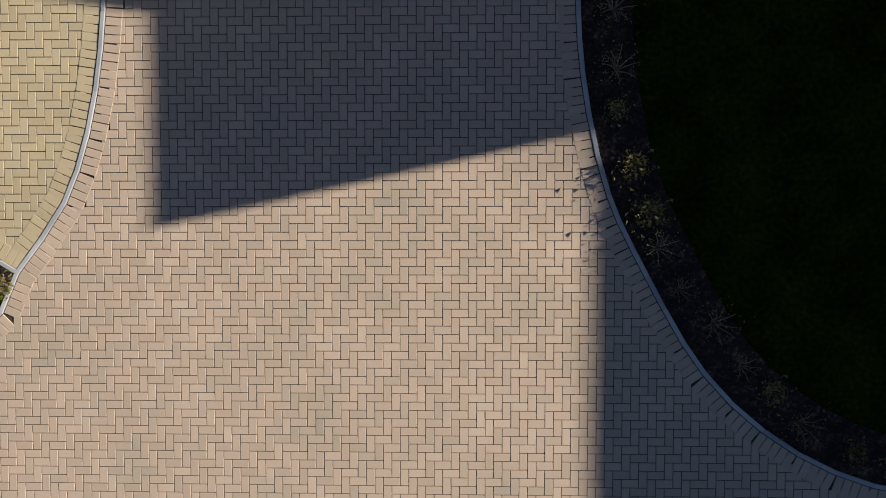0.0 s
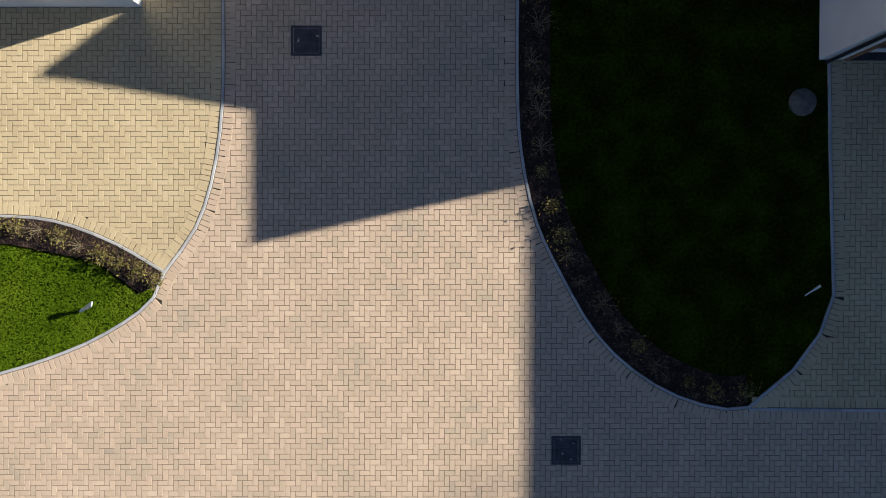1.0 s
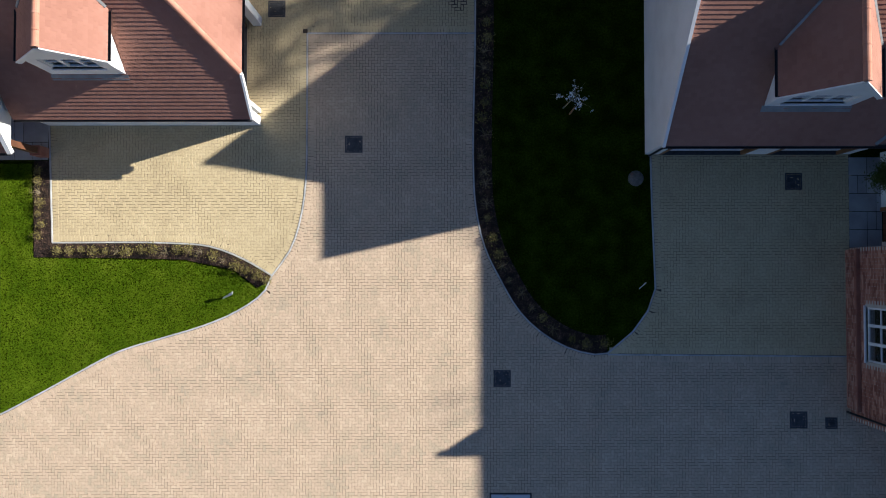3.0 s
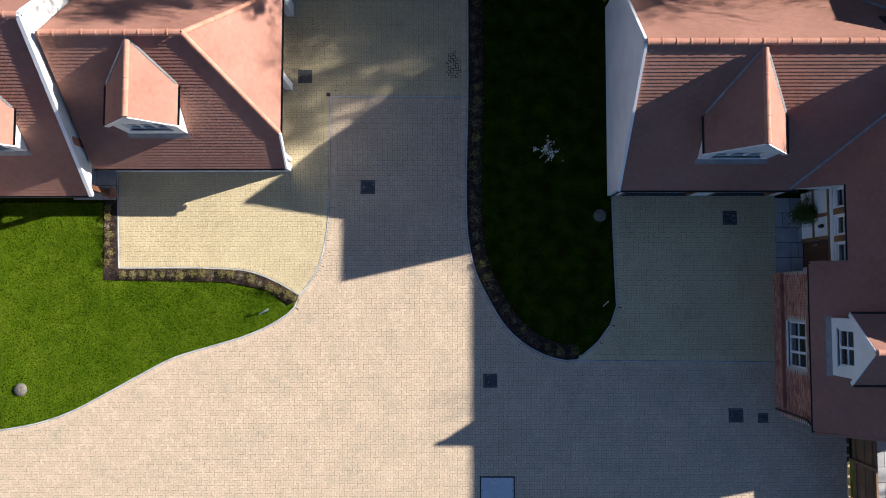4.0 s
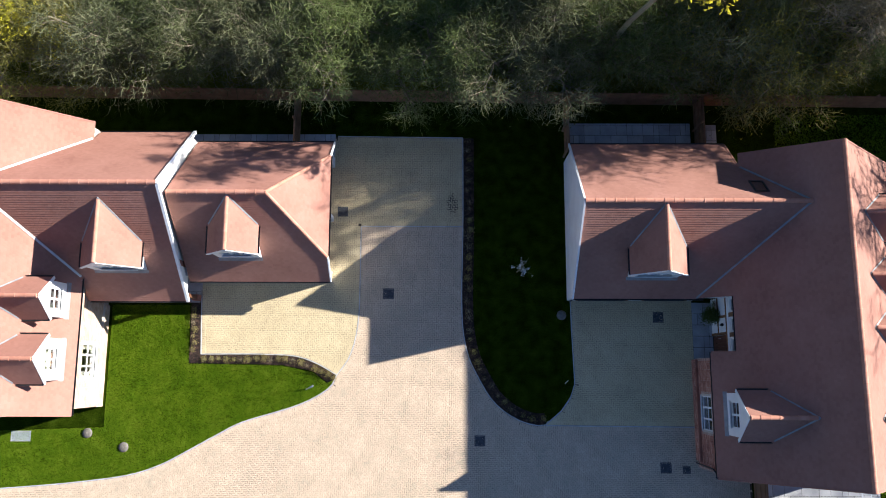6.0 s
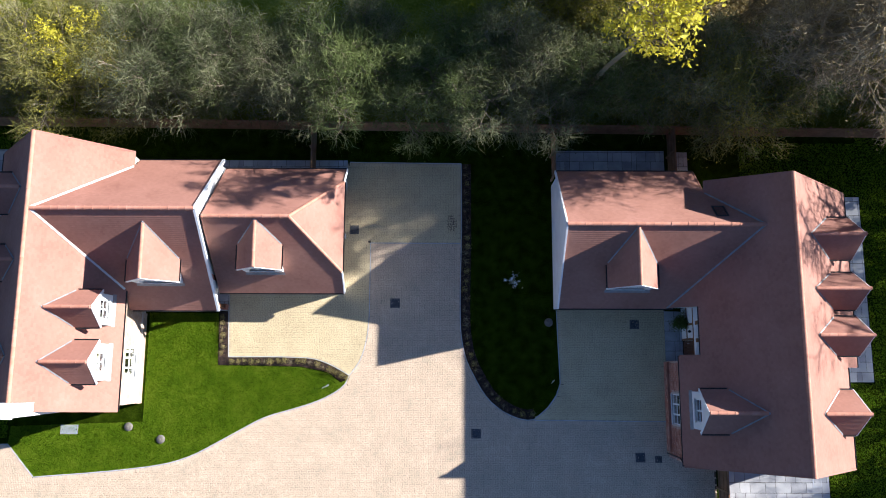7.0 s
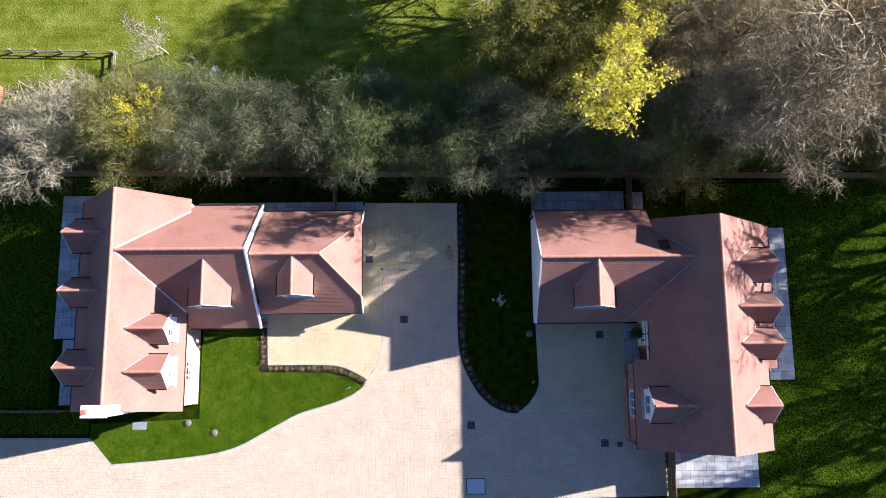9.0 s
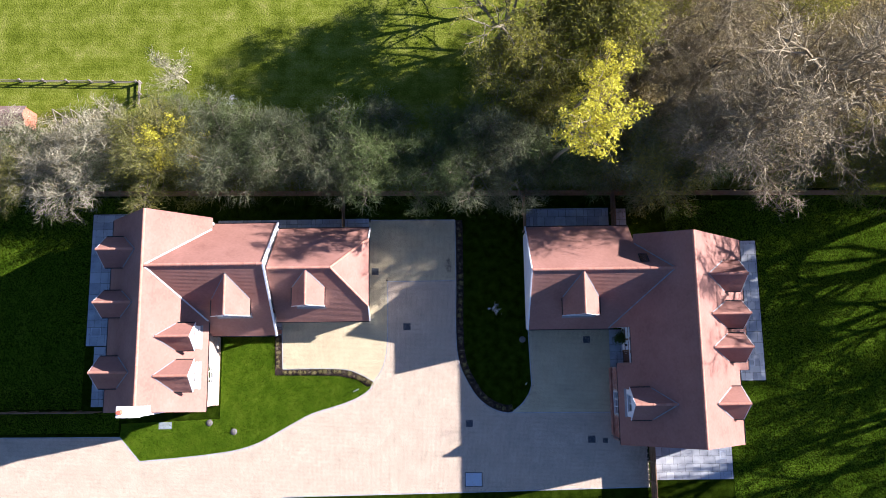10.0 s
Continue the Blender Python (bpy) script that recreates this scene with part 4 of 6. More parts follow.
for u, w_, z_, h_ in ((2.0, 1.2, 0.9, 1.3), (6, 2.4, 0.0, 2.1), (11, 1.2, 0.9, 1.3)):
    window(H, wall_pose((ww, 9.2), (ww, sw), u, z_), w_, h_, 3, 2)
for yy, s in ((sw, 1), (9.2, -1)):
    b = bmesh.new()
    slab(b, [(ww + 0.01, yy, 0), (ew - 0.01, yy, 0), (ew - 0.01, yy, EZ - 0.1), (RX, yy, RZ - 0.12), (ww + 0.01, yy, WZ - 0.1)], (0, 0.27 * s, 0))
    part("gable_wall", b, M_RENDER, H, "white rendered gable wall")
b = bmesh.new()
box(b, ew, ew + 0.09, sw - 0.02, 0.1, 0, 0.55)
plinth = part("brick_plinth", b, M_MORTAR, H, "projecting brick plinth at the foot of the wall")
brick_face(plinth, (ew + 0.09, sw - 0.02), (ew + 0.09, 9.2), 5.37, 0, 0.55)
lw = [(1.4, 2.6, 1.0, 2.1)]
wall(H, (ew, 0.45), (-14.5, 0.45), 0, LSZ + 0.12, M_BRICK, lw, label="red brick wall in the shade of the eaves")
window(H, wall_pose((ew, 0.45), (-14.5, 0.45), 1.4, 1.0), 1.2, 1.1, 2, 2)
# open porch at the corner
wall(H, (-14.5, 0.735), (-14.5, 1.9), 0, 2.6, M_BRICK, [(0.15, 1.05, 0, 2.05)], label="brick wall of the porch")
part("front_door", box(bmesh.new(), -14.65, -14.6, 0.9, 1.77, 0.02, 2.04), M_DOOR, H, "dark brown timber front door")
wall(H, (-14.5, 1.9), (-12.72, 1.9), 0, 3.6, M_BRICK, label="brick wall at the back of the porch")
part("pier", box(bmesh.new(), -13.02, -12.7, 0.4, 0.72, 0, 0.62), M_BRICK, H, "short brick pier under the porch post")
part("porch_post", box(bmesh.new(), -12.96, -12.76, 0.46, 0.66, 0.62, LSZ + 0.2), M_DOOR, H, "square dark oak porch post")

wall(H, (-12.75, 8.8), (ew, 8.8), 0, LNZ + 0.1, M_RENDER, label="white rendered back wall")
b = bmesh.new()
slab(b, [(-12.74, 0.5, 2.12), (-12.74, 1.9, 2.12), (-12.74, 1.9, 0), (-12.74, 8.75, 0), (-12.74, 8.75, LNZ - 0.2), (-12.74, LY, LZ - 0.1), (-12.74, 0.5, LSZ - 0.15)], (-0.25, 0, 0))
part("gable_wall", b, M_RENDER, H, "white rendered gable wall")
gs, gn, ge = 1.48, 8.42, -5.62
wall(H, (-12.72, gs), (ge, gs), 0, GEZ + 0.15, M_RENDER, label="white rendered garage wall")
wall(H, (ge, gs + 0.41), (ge, gn - 0.29), 0, GEZ + 0.02, M_RENDER, [(0.14, 2.94, 0, 2.15), (3.22, 6.02, 0, 2.15)], label="white rendered piers between the garage doors")
wall(H, (ge, gn), (-12.72, gn), 0, GEZ + 0.15, M_RENDER, label="white rendered back wall")


def garage_door(parent, m, w, h):
    k = int(w / 0.2)
    own = part("garage_door", box(bmesh.new(), 0.004, w - 0.004, 0.135, 0.16, 0.03, h - 0.02, m), M_DOOR, parent, "dark brown boarded garage door")
    for i in range(k):
        part("board", box(bmesh.new(), w * i / k + 0.004, w * (i + 1) / k - 0.004, 0.12, 0.132, 0.03, h - 0.02, m), M_DOOR, own)
    b = bmesh.new()
    for a in ((-0.05, 0.06, 0, h), (w - 0.06, w + 0.05, 0, h), (-0.05, w + 0.05, h - 0.08, h)):
        box(b, a[0], a[1], -0.015, 0.11, a[2], a[3] + 0.01, m)
    part("door_frame", b, M_OAK, own, "oak door frame")
    part("threshold", box(bmesh.new(), 0.0, w, -0.02, 0.16, 0.0, 0.03, m), M_IRON, own, "dark threshold strip")
    part("bottom_rail", box(bmesh.new(), 0.08, w - 0.1, 0.09, 0.118, 0.22, 0.42, m), M_WHITE, own, "white bottom rail")
    part("handle", box(bmesh.new(), w / 2 - 0.08, w / 2 + 0.08, 0.095, 0.12, 0.95, 1.0, m), M_BLACK, own, "black handle")
    return own


for u in (0.14, 3.22):
    garage_door(H, wall_pose((ge, gs + 0.41), (ge, gn - 0.29), u, 0) @ pose(0, 0.5, 0), 2.8, 2.15)
part("room_floor", box(bmesh.new(), ww + 0.28, ew - 0.28, sw + 0.27, 8.93, -0.1, 0.05), M_FLOOR, H)
# chimney on the gable
chim = part("chimney", box(bmesh.new(), -22.0, -20.5, -5.52, -4.86, 0.0, 8.55), M_RENDER, H, "white rendered chimney stack")
part("chimney_cap", box(bmesh.new(), -22.06, -20.44, -5.58, -4.8, 8.55, 8.7), M_RENDER, chim)
b = bmesh.new()
tube(b, (-21.75, -5.2, 8.7), (-21.75, -5.2, 9.02), 0.17, 0.13, 14)
tube(b, (-21.75, -5.2, 8.98), (-21.75, -5.2, 9.06), 0.16, 0.16, 14)
part("chimney_pot", b, M_REDPAINT, chim, "red clay chimney pot")

# house with the gabled garage
east_house = thing("east_house", "brick chalet house with red clay roofs and gabled garage", "house")
H = east_house
RX, RZ, TE = 18.68, 7.66, 0.962
S_Y, N_Y = -8.28, 7.15
WX = 13.8
WZ = RZ - TE * (RX - WX)
RWX = 14.73                     # eave over the porch recess
RWZ = RZ - TE * (RX - RWX)
RY0, RY1 = -2.32, 0.42
EXN, EXS, ESY = 23.9, 22.82, -2.95
EZN, EZS = RZ - TE * (EXN - RX), RZ - TE * (EXS - RX)
GY, GZ = 4.55, 6.58
GTS, GTN = 0.985, 1.03
GS_Y, GN_Y, GX = 0.4, 8.45, 7.08
GSZ, GNZ = GZ - GTS * (GY - GS_Y), GZ - GTN * (GN_Y - GY)
VX = RX - (RZ - GZ) / TE
NVX = 15.18
nvz = RZ - TE * (RX - NVX)
NVY = GY + (GZ - nvz) / GTN
d_r, d_e = 6.3, 4.85
xr, xe, xf = RX - (RZ - d_r) / TE, RX - (RZ - d_e) / TE, 14.2
whole = hole_x(-5.28, 1.14, xr, xe, d_r, d_e, xf + 0.14, RZ - TE * (RX - xf - 0.14))
SVX = RX - (RZ - RWZ) / TE
XV = RX - (RZ - GSZ) / TE     # foot of the valley
SVY = GY - (GZ - RWZ) / GTS
roof_slope(H, [(RX, S_Y, RZ), (WX, S_Y - 0.1, WZ), (WX, RY0, WZ), (RWX, RY0, RWZ), (RWX, GS_Y, RWZ), (XV, GS_Y, GSZ), (VX, GY, GZ), (NVX, NVY, nvz), (NVX, N_Y + 0.3, nvz), (RX, N_Y, RZ)], [whole])
dormer(H, (xf, -5.28), (-1, 0), 1.14, d_e, d_r, xr - xf, xe - xf, RZ - TE * (RX - xf - 0.16) - 0.1, TE, win=(1.25, 1.0))
ED = ((4.1, 1.14, 22.95), (1.18, 0.98, 22.95), (-1.26, 1.02, 22.95), (-5.3, 1.15, 22.45))
d_r, d_e = 6.4, 4.8
xr, xe = RX + (RZ - d_r) / TE, RX + (RZ - d_e) / TE
holes = [hole_x(y, h, xr, xe, d_r, d_e, x - 0.14, RZ - TE * (x - 0.14 - RX)) for y, h, x in ED]
roof_slope(H, [(RX, S_Y, RZ), (EXS, S_Y - 0.1, EZS), (EXS, ESY, EZS), (EXN, ESY, EZN), (EXN, N_Y, EZN), (RX, N_Y, RZ)], holes)
for y, h, x in ED:
    dormer(H, (x, y), (1, 0), h, d_e, d_r, x - xr, x - xe, RZ - TE * (x - 0.16 - RX) - 0.1, TE, win=(1.15, 1.0))
ridge(H, (RX, S_Y, RZ + 0.04), (RX, N_Y, RZ + 0.04))
# garage wing
GDX, GDH, gd_e, gd_r, GDF = 10.87, 1.36, 4.75, 6.5, 1.3
yr, ye = GY - (GZ - gd_r) / GTS, GY - (GZ - gd_e) / GTS
g_hole = [(GDX, yr, gd_r), (GDX - GDH, ye, gd_e), (GDX - GDH + 0.15, GDF + 0.14, GZ - GTS * (GY - GDF - 0.14)), (GDX + GDH - 0.15, GDF + 0.14, GZ - GTS * (GY - GDF - 0.14)), (GDX + GDH, ye, gd_e)]
roof_slope(H, [(GX, GY, GZ), (GX, GS_Y, GSZ), (XV, GS_Y, GSZ), (VX, GY, GZ)], [g_hole])
roof_slope(H, [(GX, GY, GZ), (GX, GN_Y, GNZ), (NVX, GN_Y, GNZ), (NVX, NVY, nvz), (VX, GY, GZ)])
dormer(H, (GDX, GDF), (0, -1), GDH, gd_e, gd_r, yr - GDF, ye - GDF, GZ - GTS * (GY - GDF - 0.16) - 0.1, GTS, 3, 2, (1.75, 0.95))
ridge(H, (GX, GY, GZ + 0.04), (VX, GY, GZ + 0.04))
for p, q in (((VX, GY, GZ), (XV, GS_Y, GSZ)), ((VX, GY, GZ), (NVX, NVY, nvz))):
    strip(H, "lead_valley", p, q, 0.09, 0.02, M_LEAD, 0.075, "grey lead valley")
for y, z in ((GS_Y - 0.02, GSZ), (GN_Y + 0.02, GNZ)):
    part("bargeboard", beam(bmesh.new(), (GX - 0.02, GY, GZ - 0.03), (GX - 0.02, y, z - 0.03), 0.09, 0.18), M_WHITE, H, "white bargeboard")
gw, gs, gn = 7.16, 0.5, 8.22
b = bmesh.new()
slab(b, [(gw, gs, 0), (gw, gn, 0), (gw, gn, GNZ + 0.1), (gw, GY, GZ - 0.1), (gw, gs, GSZ + 0.04)], (0.28, 0, 0))
part("gable_wall", b, M_RENDER, H, "white rendered gable wall")
doors = [(0.5, 3.2, 0, 2.12), (4.05, 6.35, 0, 2.12)]
wall(H, (gw + 0.29, gs), (13.9, gs), 0, GSZ + 0.04, M_RENDER, [(u0 - 0.29, u1 - 0.29, a, c) for u0, u1, a, c in doors], label="white rendered piers between garage doors")
for u0, u1, _, _ in doors:
    garage_door(H, wall_pose((gw, gs), (13.9, gs), u0, 0), u1 - u0, 2.12)
wall(H, (15.1, gn), (gw + 0.29, gn), 0, GNZ + 0.1, M_RENDER, [(2, 3, 0, 2.05)], label="white rendered back wall")
window(H, wall_pose((15.1, gn), (gw + 0.29, gn), 2, 0.03), 1.0, 2.0, 1, 2, sill=False)
part("wall", slab(bmesh.new(), [(15.1, 7.02, 0), (15.1, gn - 0.3, 0), (15.1, gn - 0.3, GNZ + 0.35), (15.1, 7.02, GZ - GTN * (7.02 - GY) - 0.12)], (-0.25, 0, 0)), M_RENDER, H, "white rendered wall")
gutter(H, (GX, GS_Y - 0.05, GSZ - 0.03), (13.72, GS_Y - 0.05, GSZ - 0.03), ((7.3, GS_Y - 0.05, GSZ - 0.08), (7.3, 0.45)))
gutter(H, (GX, GN_Y + 0.05, GNZ - 0.03), (NVX, GN_Y + 0.05, GNZ - 0.03))
gutter(H, (WX - 0.05, S_Y - 0.1, WZ - 0.03), (WX - 0.05, RY0, WZ - 0.03), ((WX - 0.05, S_Y + 0.1, WZ - 0.08), (13.72, S_Y + 0.3)))
gutter(H, (RWX - 0.05, RY0, RWZ - 0.03), (RWX - 0.05, GS_Y, RWZ - 0.03))
part("fascia", slab(bmesh.new(), [(XV, GS_Y + 0.02, GSZ - 0.14), (RWX, GS_Y + 0.02, GSZ - 0.14), (RWX, GS_Y + 0.02, RWZ - 0.07), (XV, GS_Y + 0.02, GSZ - 0.07)], (0, 0.03, 0)), M_WHITE, H, "white boarding under the roof corner")
gutter(H, (EXN + 0.05, ESY, EZN - 0.03), (EXN + 0.05, N_Y, EZN - 0.03))
gutter(H, (EXS + 0.05, S_Y, EZS - 0.03), (EXS + 0.05, ESY, EZS - 0.03))
for y in (S_Y, N_Y):
    for x, z, yy in ((WX if y == S_Y else NVX, WZ if y == S_Y else nvz, -0.1 if y == S_Y else 0.3), (EXS if y == S_Y else EXN, EZS if y == S_Y else EZN, -0.1 if y == S_Y else 0.0)):
        part("verge", beam(bmesh.new(), (RX, y, RZ - 0.02), (x, y + yy, z - 0.02), 0.07, 0.1), M_TILE, H, "clay tile verge")
part("verge", beam(bmesh.new(), (NVX, GN_Y, GNZ - 0.02), (NVX, NVY, nvz - 0.02), 0.07, 0.1), M_TILE, H, "clay tile verge")
part("verge", beam(bmesh.new(), (WX, RY0 + 0.01, WZ - 0.02), (RWX, RY0 + 0.01, RWZ - 0.02), 0.07, 0.1), M_TILE, H, "clay tile verge")
# main walls
w0, sy = 13.86, S_Y + 0.06
brick_wall = wall(H, (w0, -2.6), (w0, sy), 0, WZ + 0.02, M_MORTAR, [(1.9, 3.62, 0.95, 2.3)], label="red brick wall with pale mortar joints")
window(H, wall_pose((w0, -2.6), (w0, sy), 1.9, 0.95), 1.72, 1.35, 3, 2)
plinth = part("brick_plinth", box(bmesh.new(), w0 - 0.13, w0 - 0.02, -7.85, -2.66, 0, 0.6), M_MORTAR, H, "projecting brick plinth")
brick_face(plinth, (w0 - 0.13, -2.66), (w0 - 0.13, -7.85), 5.19, 0, 0.6, mat=M_BRICK)
part("plinth_capping", box(bmesh.new(), w0 - 0.138, w0 - 0.022, -7.86, -2.65, 0.6, 0.665), M_BRICK, plinth, "sloping brick capping")
b = bmesh.new()
slab(b, [(w0 + 0.01, sy, 0), (EXS - 0.2, sy, 0), (EXS - 0.2, sy, EZS), (RX, sy, RZ - 0.1), (w0 + 0.01, sy, WZ)], (0, 0.27, 0))
part("gable_wall", b, M_BRICK, H, "red brick gable wall")
b = bmesh.new()
slab(b, [(15.1, 7.0, 0), (EXN - 0.3, 7.0, 0), (EXN - 0.3, 7.0, EZN + 0.1), (RX, 7.0, RZ - 0.12), (15.1, 7.0, nvz - 0.1)], (0, -0.27, 0))
part("gable_wall", b, M_BRICK, H, "red brick gable wall")
wall(H, (EXN - 0.32, ESY + 0.1), (EXN - 0.32, 6.72), 0, EZN + 0.2, M_RENDER, [(2, 4.4, 0, 2.0), (6, 8.4, 0, 2.0)], label="white rendered garden wall")
for u in (2, 6):
    window(H, wall_pose((EXN - 0.32, ESY + 0.1), (EXN - 0.32, 6.72), u, 0.03), 2.4, 1.95, 3, 1, sill=False)
wall(H, (EXS - 0.22, sy + 0.28), (EXS - 0.22, ESY), 0, EZS + 0.12, M_RENDER, [(1.5, 3.3, 0.9, 2.3)], label="white rendered garden wall")
window(H, wall_pose((EXS - 0.22, sy + 0.28), (EXS - 0.22, ESY), 1.5, 0.9), 1.8, 1.4, 3, 2)
wall(H, (EXN - 0.6, ESY + 0.1), (EXS - 0.21, ESY + 0.1), 0, EZN + 0.3, M_RENDER)
# porch recess: timber frame, white panels, door, windows above
px = 14.92
back = wall(H, (px, 0.55), (px, -2.6), 0, RWZ - 0.1, M_RENDER, [(1.95, 2.95, 0, 2.08), (0.15, 0.85, 2.62, 3.5), (1.15, 1.85, 2.62, 3.5), (2.15, 2.85, 2.62, 3.5)], 0.2, "white panels in an oak timber frame")
for u in (0.15, 1.15, 2.15):
    window(H, wall_pose((px, 0.55), (px, -2.6), u, 2.62), 0.7, 0.88, 1, 2, sill=False)
m = wall_pose((px, 0.55), (px, -2.6), 0, 0)
for u0, u1, z0, z1, mt, nm in ((0.95, 1.08, 0, 2.1, M_OAK, "timber_post"), (1.82, 1.95, 0, 2.1, M_OAK, "timber_post"), (0.0, 3.1, 2.1, 2.22, M_OAK, "timber_rail"), (0.0, 1.82, 0.95, 1.05, M_OAK, "timber_rail"), (0.0, 3.1, 2.28, 2.5, M_WHITE, "white_board"), (0.88, 1.1, 2.55, 3.6, M_OAK, "timber_post"), (1.88, 2.1, 2.55, 3.6, M_OAK, "timber_post")):
    part(nm, box(bmesh.new(), u0, u1, -0.035, 0.0, z0, z1, m), mt, H)
b = bmesh.new()
for i in range(5):
    box(b, 1.98 + i * 0.19, 2.155 + i * 0.19, 0.05, 0.1, 0.03, 2.05, m)
door = part("front_door", b, M_DOOR, H, "dark brown boarded front door")
part("handle", box(bmesh.new(), 2.1, 2.13, 0.0, 0.05, 0.9, 1.15, m), M_STEEL, door, "steel handle")
part("wall_lamp", tube(bmesh.new(), m @ Vector((1.45, -0.14, 1.7)), m @ Vector((1.45, -0.14, 1.92)), 0.06, 0.08, 10), M_BLACK, H, "black wall lantern")
wall(H, (14.9, -2.6), (w0 + 0.28, -2.6), 0, WZ, M_BRICK, th=0.2, label="red brick return wall")
part("room_floor", box(bmesh.new(), 15.2, 22.3, sy + 0.3, 6.7, -0.1, 0.05), M_FLOOR, H)

# skylight in the garage roof
z_s = lambda y: GZ - GTN * (y - GY)
own = part("skylight", bmesh.new(), M_BLACK, H, "dark framed roof window")
own_me = bmesh.new()
for (xa, xb, ya, yb) in ((15.17, 15.85, 5.1, 5.17), (15.17, 15.85, 5.75, 5.82), (15.17, 15.24, 5.17, 5.75), (15.78, 15.85, 5.17, 5.75)):
    slab(own_me, [(xa, ya, z_s(ya) + 0.1), (xb, ya, z_s(ya) + 0.1), (xb, yb, z_s(yb) + 0.1), (xa, yb, z_s(yb) + 0.1)], (0, 0, -0.12))
own_me.to_mesh(own.data)
own_me.free()
part("pane", slab(bmesh.new(), [(15.24, 5.17, z_s(5.17) + 0.07), (15.78, 5.17, z_s(5.17) + 0.07), (15.78, 5.75, z_s(5.75) + 0.07), (15.24, 5.75, z_s(5.75) + 0.07)], (0, 0, -0.01)), M_GLASS, own)


# ---- fences ----
def fence_meshes():
    rnd = random.Random(5)
    b = bmesh.new()
    box(b, 0.0, 0.118, -0.009, 0.009, 0.1, 1.72)
    me = bpy.data.meshes.new("board")
    b.to_mesh(me)
    b.free()
    b = bmesh.new()
    box(b, -0.05, 0.05, -0.05, 0.05, 0, 1.86)
    bmesh.ops.bevel(b, geom=[e for e in b.edges if all(v.co.z > 1.8 for v in e.verts)], offset=0.02, segments=1, affect="EDGES")
    post = bpy.data.meshes.new("post")
    b.to_mesh(post)
    b.free()
    b = bmesh.new()
    box(b, 0.05, 1.83, 0.012, 0.05, 0.35, 0.42)
    rail = bpy.data.meshes.new("rail")
    b.to_mesh(rail)
    b.free()
    b = bmesh.new()
    box(b, 0.0, 1.83, -0.035, 0.035, 1.73, 1.76)
    cap = bpy.data.meshes.new("capping_rail")
    b.to_mesh(cap)
    b.free()
    for me_ in (me, post, rail, cap):
        me_.materials.append(M_FENCE)
    return me, post, rail, cap


BOARDS, POST, RAIL, CAP = fence_meshes()


def fence(p, q, label="brown close-boarded timber fence panel between posts"):
    n = math.hypot(q[0] - p[0], q[1] - p[1])
    k = max(1, round(n / 1.83))
    a = math.degrees(math.atan2(q[1] - p[1], q[0] - p[0]))
    for i in range(k):
        x, y = p[0] + (q[0] - p[0]) * i / k, p[1] + (q[1] - p[1]) * i / k
        own = thing("fence_panel", label, "fence", "timber fence", at=(x, y, 0))
        own.rotation_euler = (0, 0, radians(a))
        s = n / k / 1.83
        for j in range(18):
            shared("board", BOARDS, pose(1.83 * s * j / 18, 0, random.uniform(-0.006, 0.006), 0, 0, random.uniform(2.0, 5.0)), own)
        shared("post", POST, pose(0, 0.06, 0), own)
        for z in (0, 0.6, 1.15):
            shared("rail", RAIL, pose(0, 0, z) @ Matrix.Diagonal((s, 1, 1, 1)), own)
        shared("capping_rail", CAP, Matrix.Diagonal((s, 1, 1, 1)), own)


def fy(x):
    return 11.72 - 0.0125 * x


fence((-48, fy(-48)), (48, fy(48)))
fence((-7.62, 8.75), (-7.62, fy(-7.6) - 0.05))
fence((7.22, 8.55), (7.18, fy(7.2) - 0.05))
fence((14.5, 8.6), (14.5, fy(14.5) - 0.05))
fence((-48, -5.5), (-26.9, -5.62))
fence((16.62, -13.0), (16.62, -8.4), "brown close-boarded timber fence beside the drive")


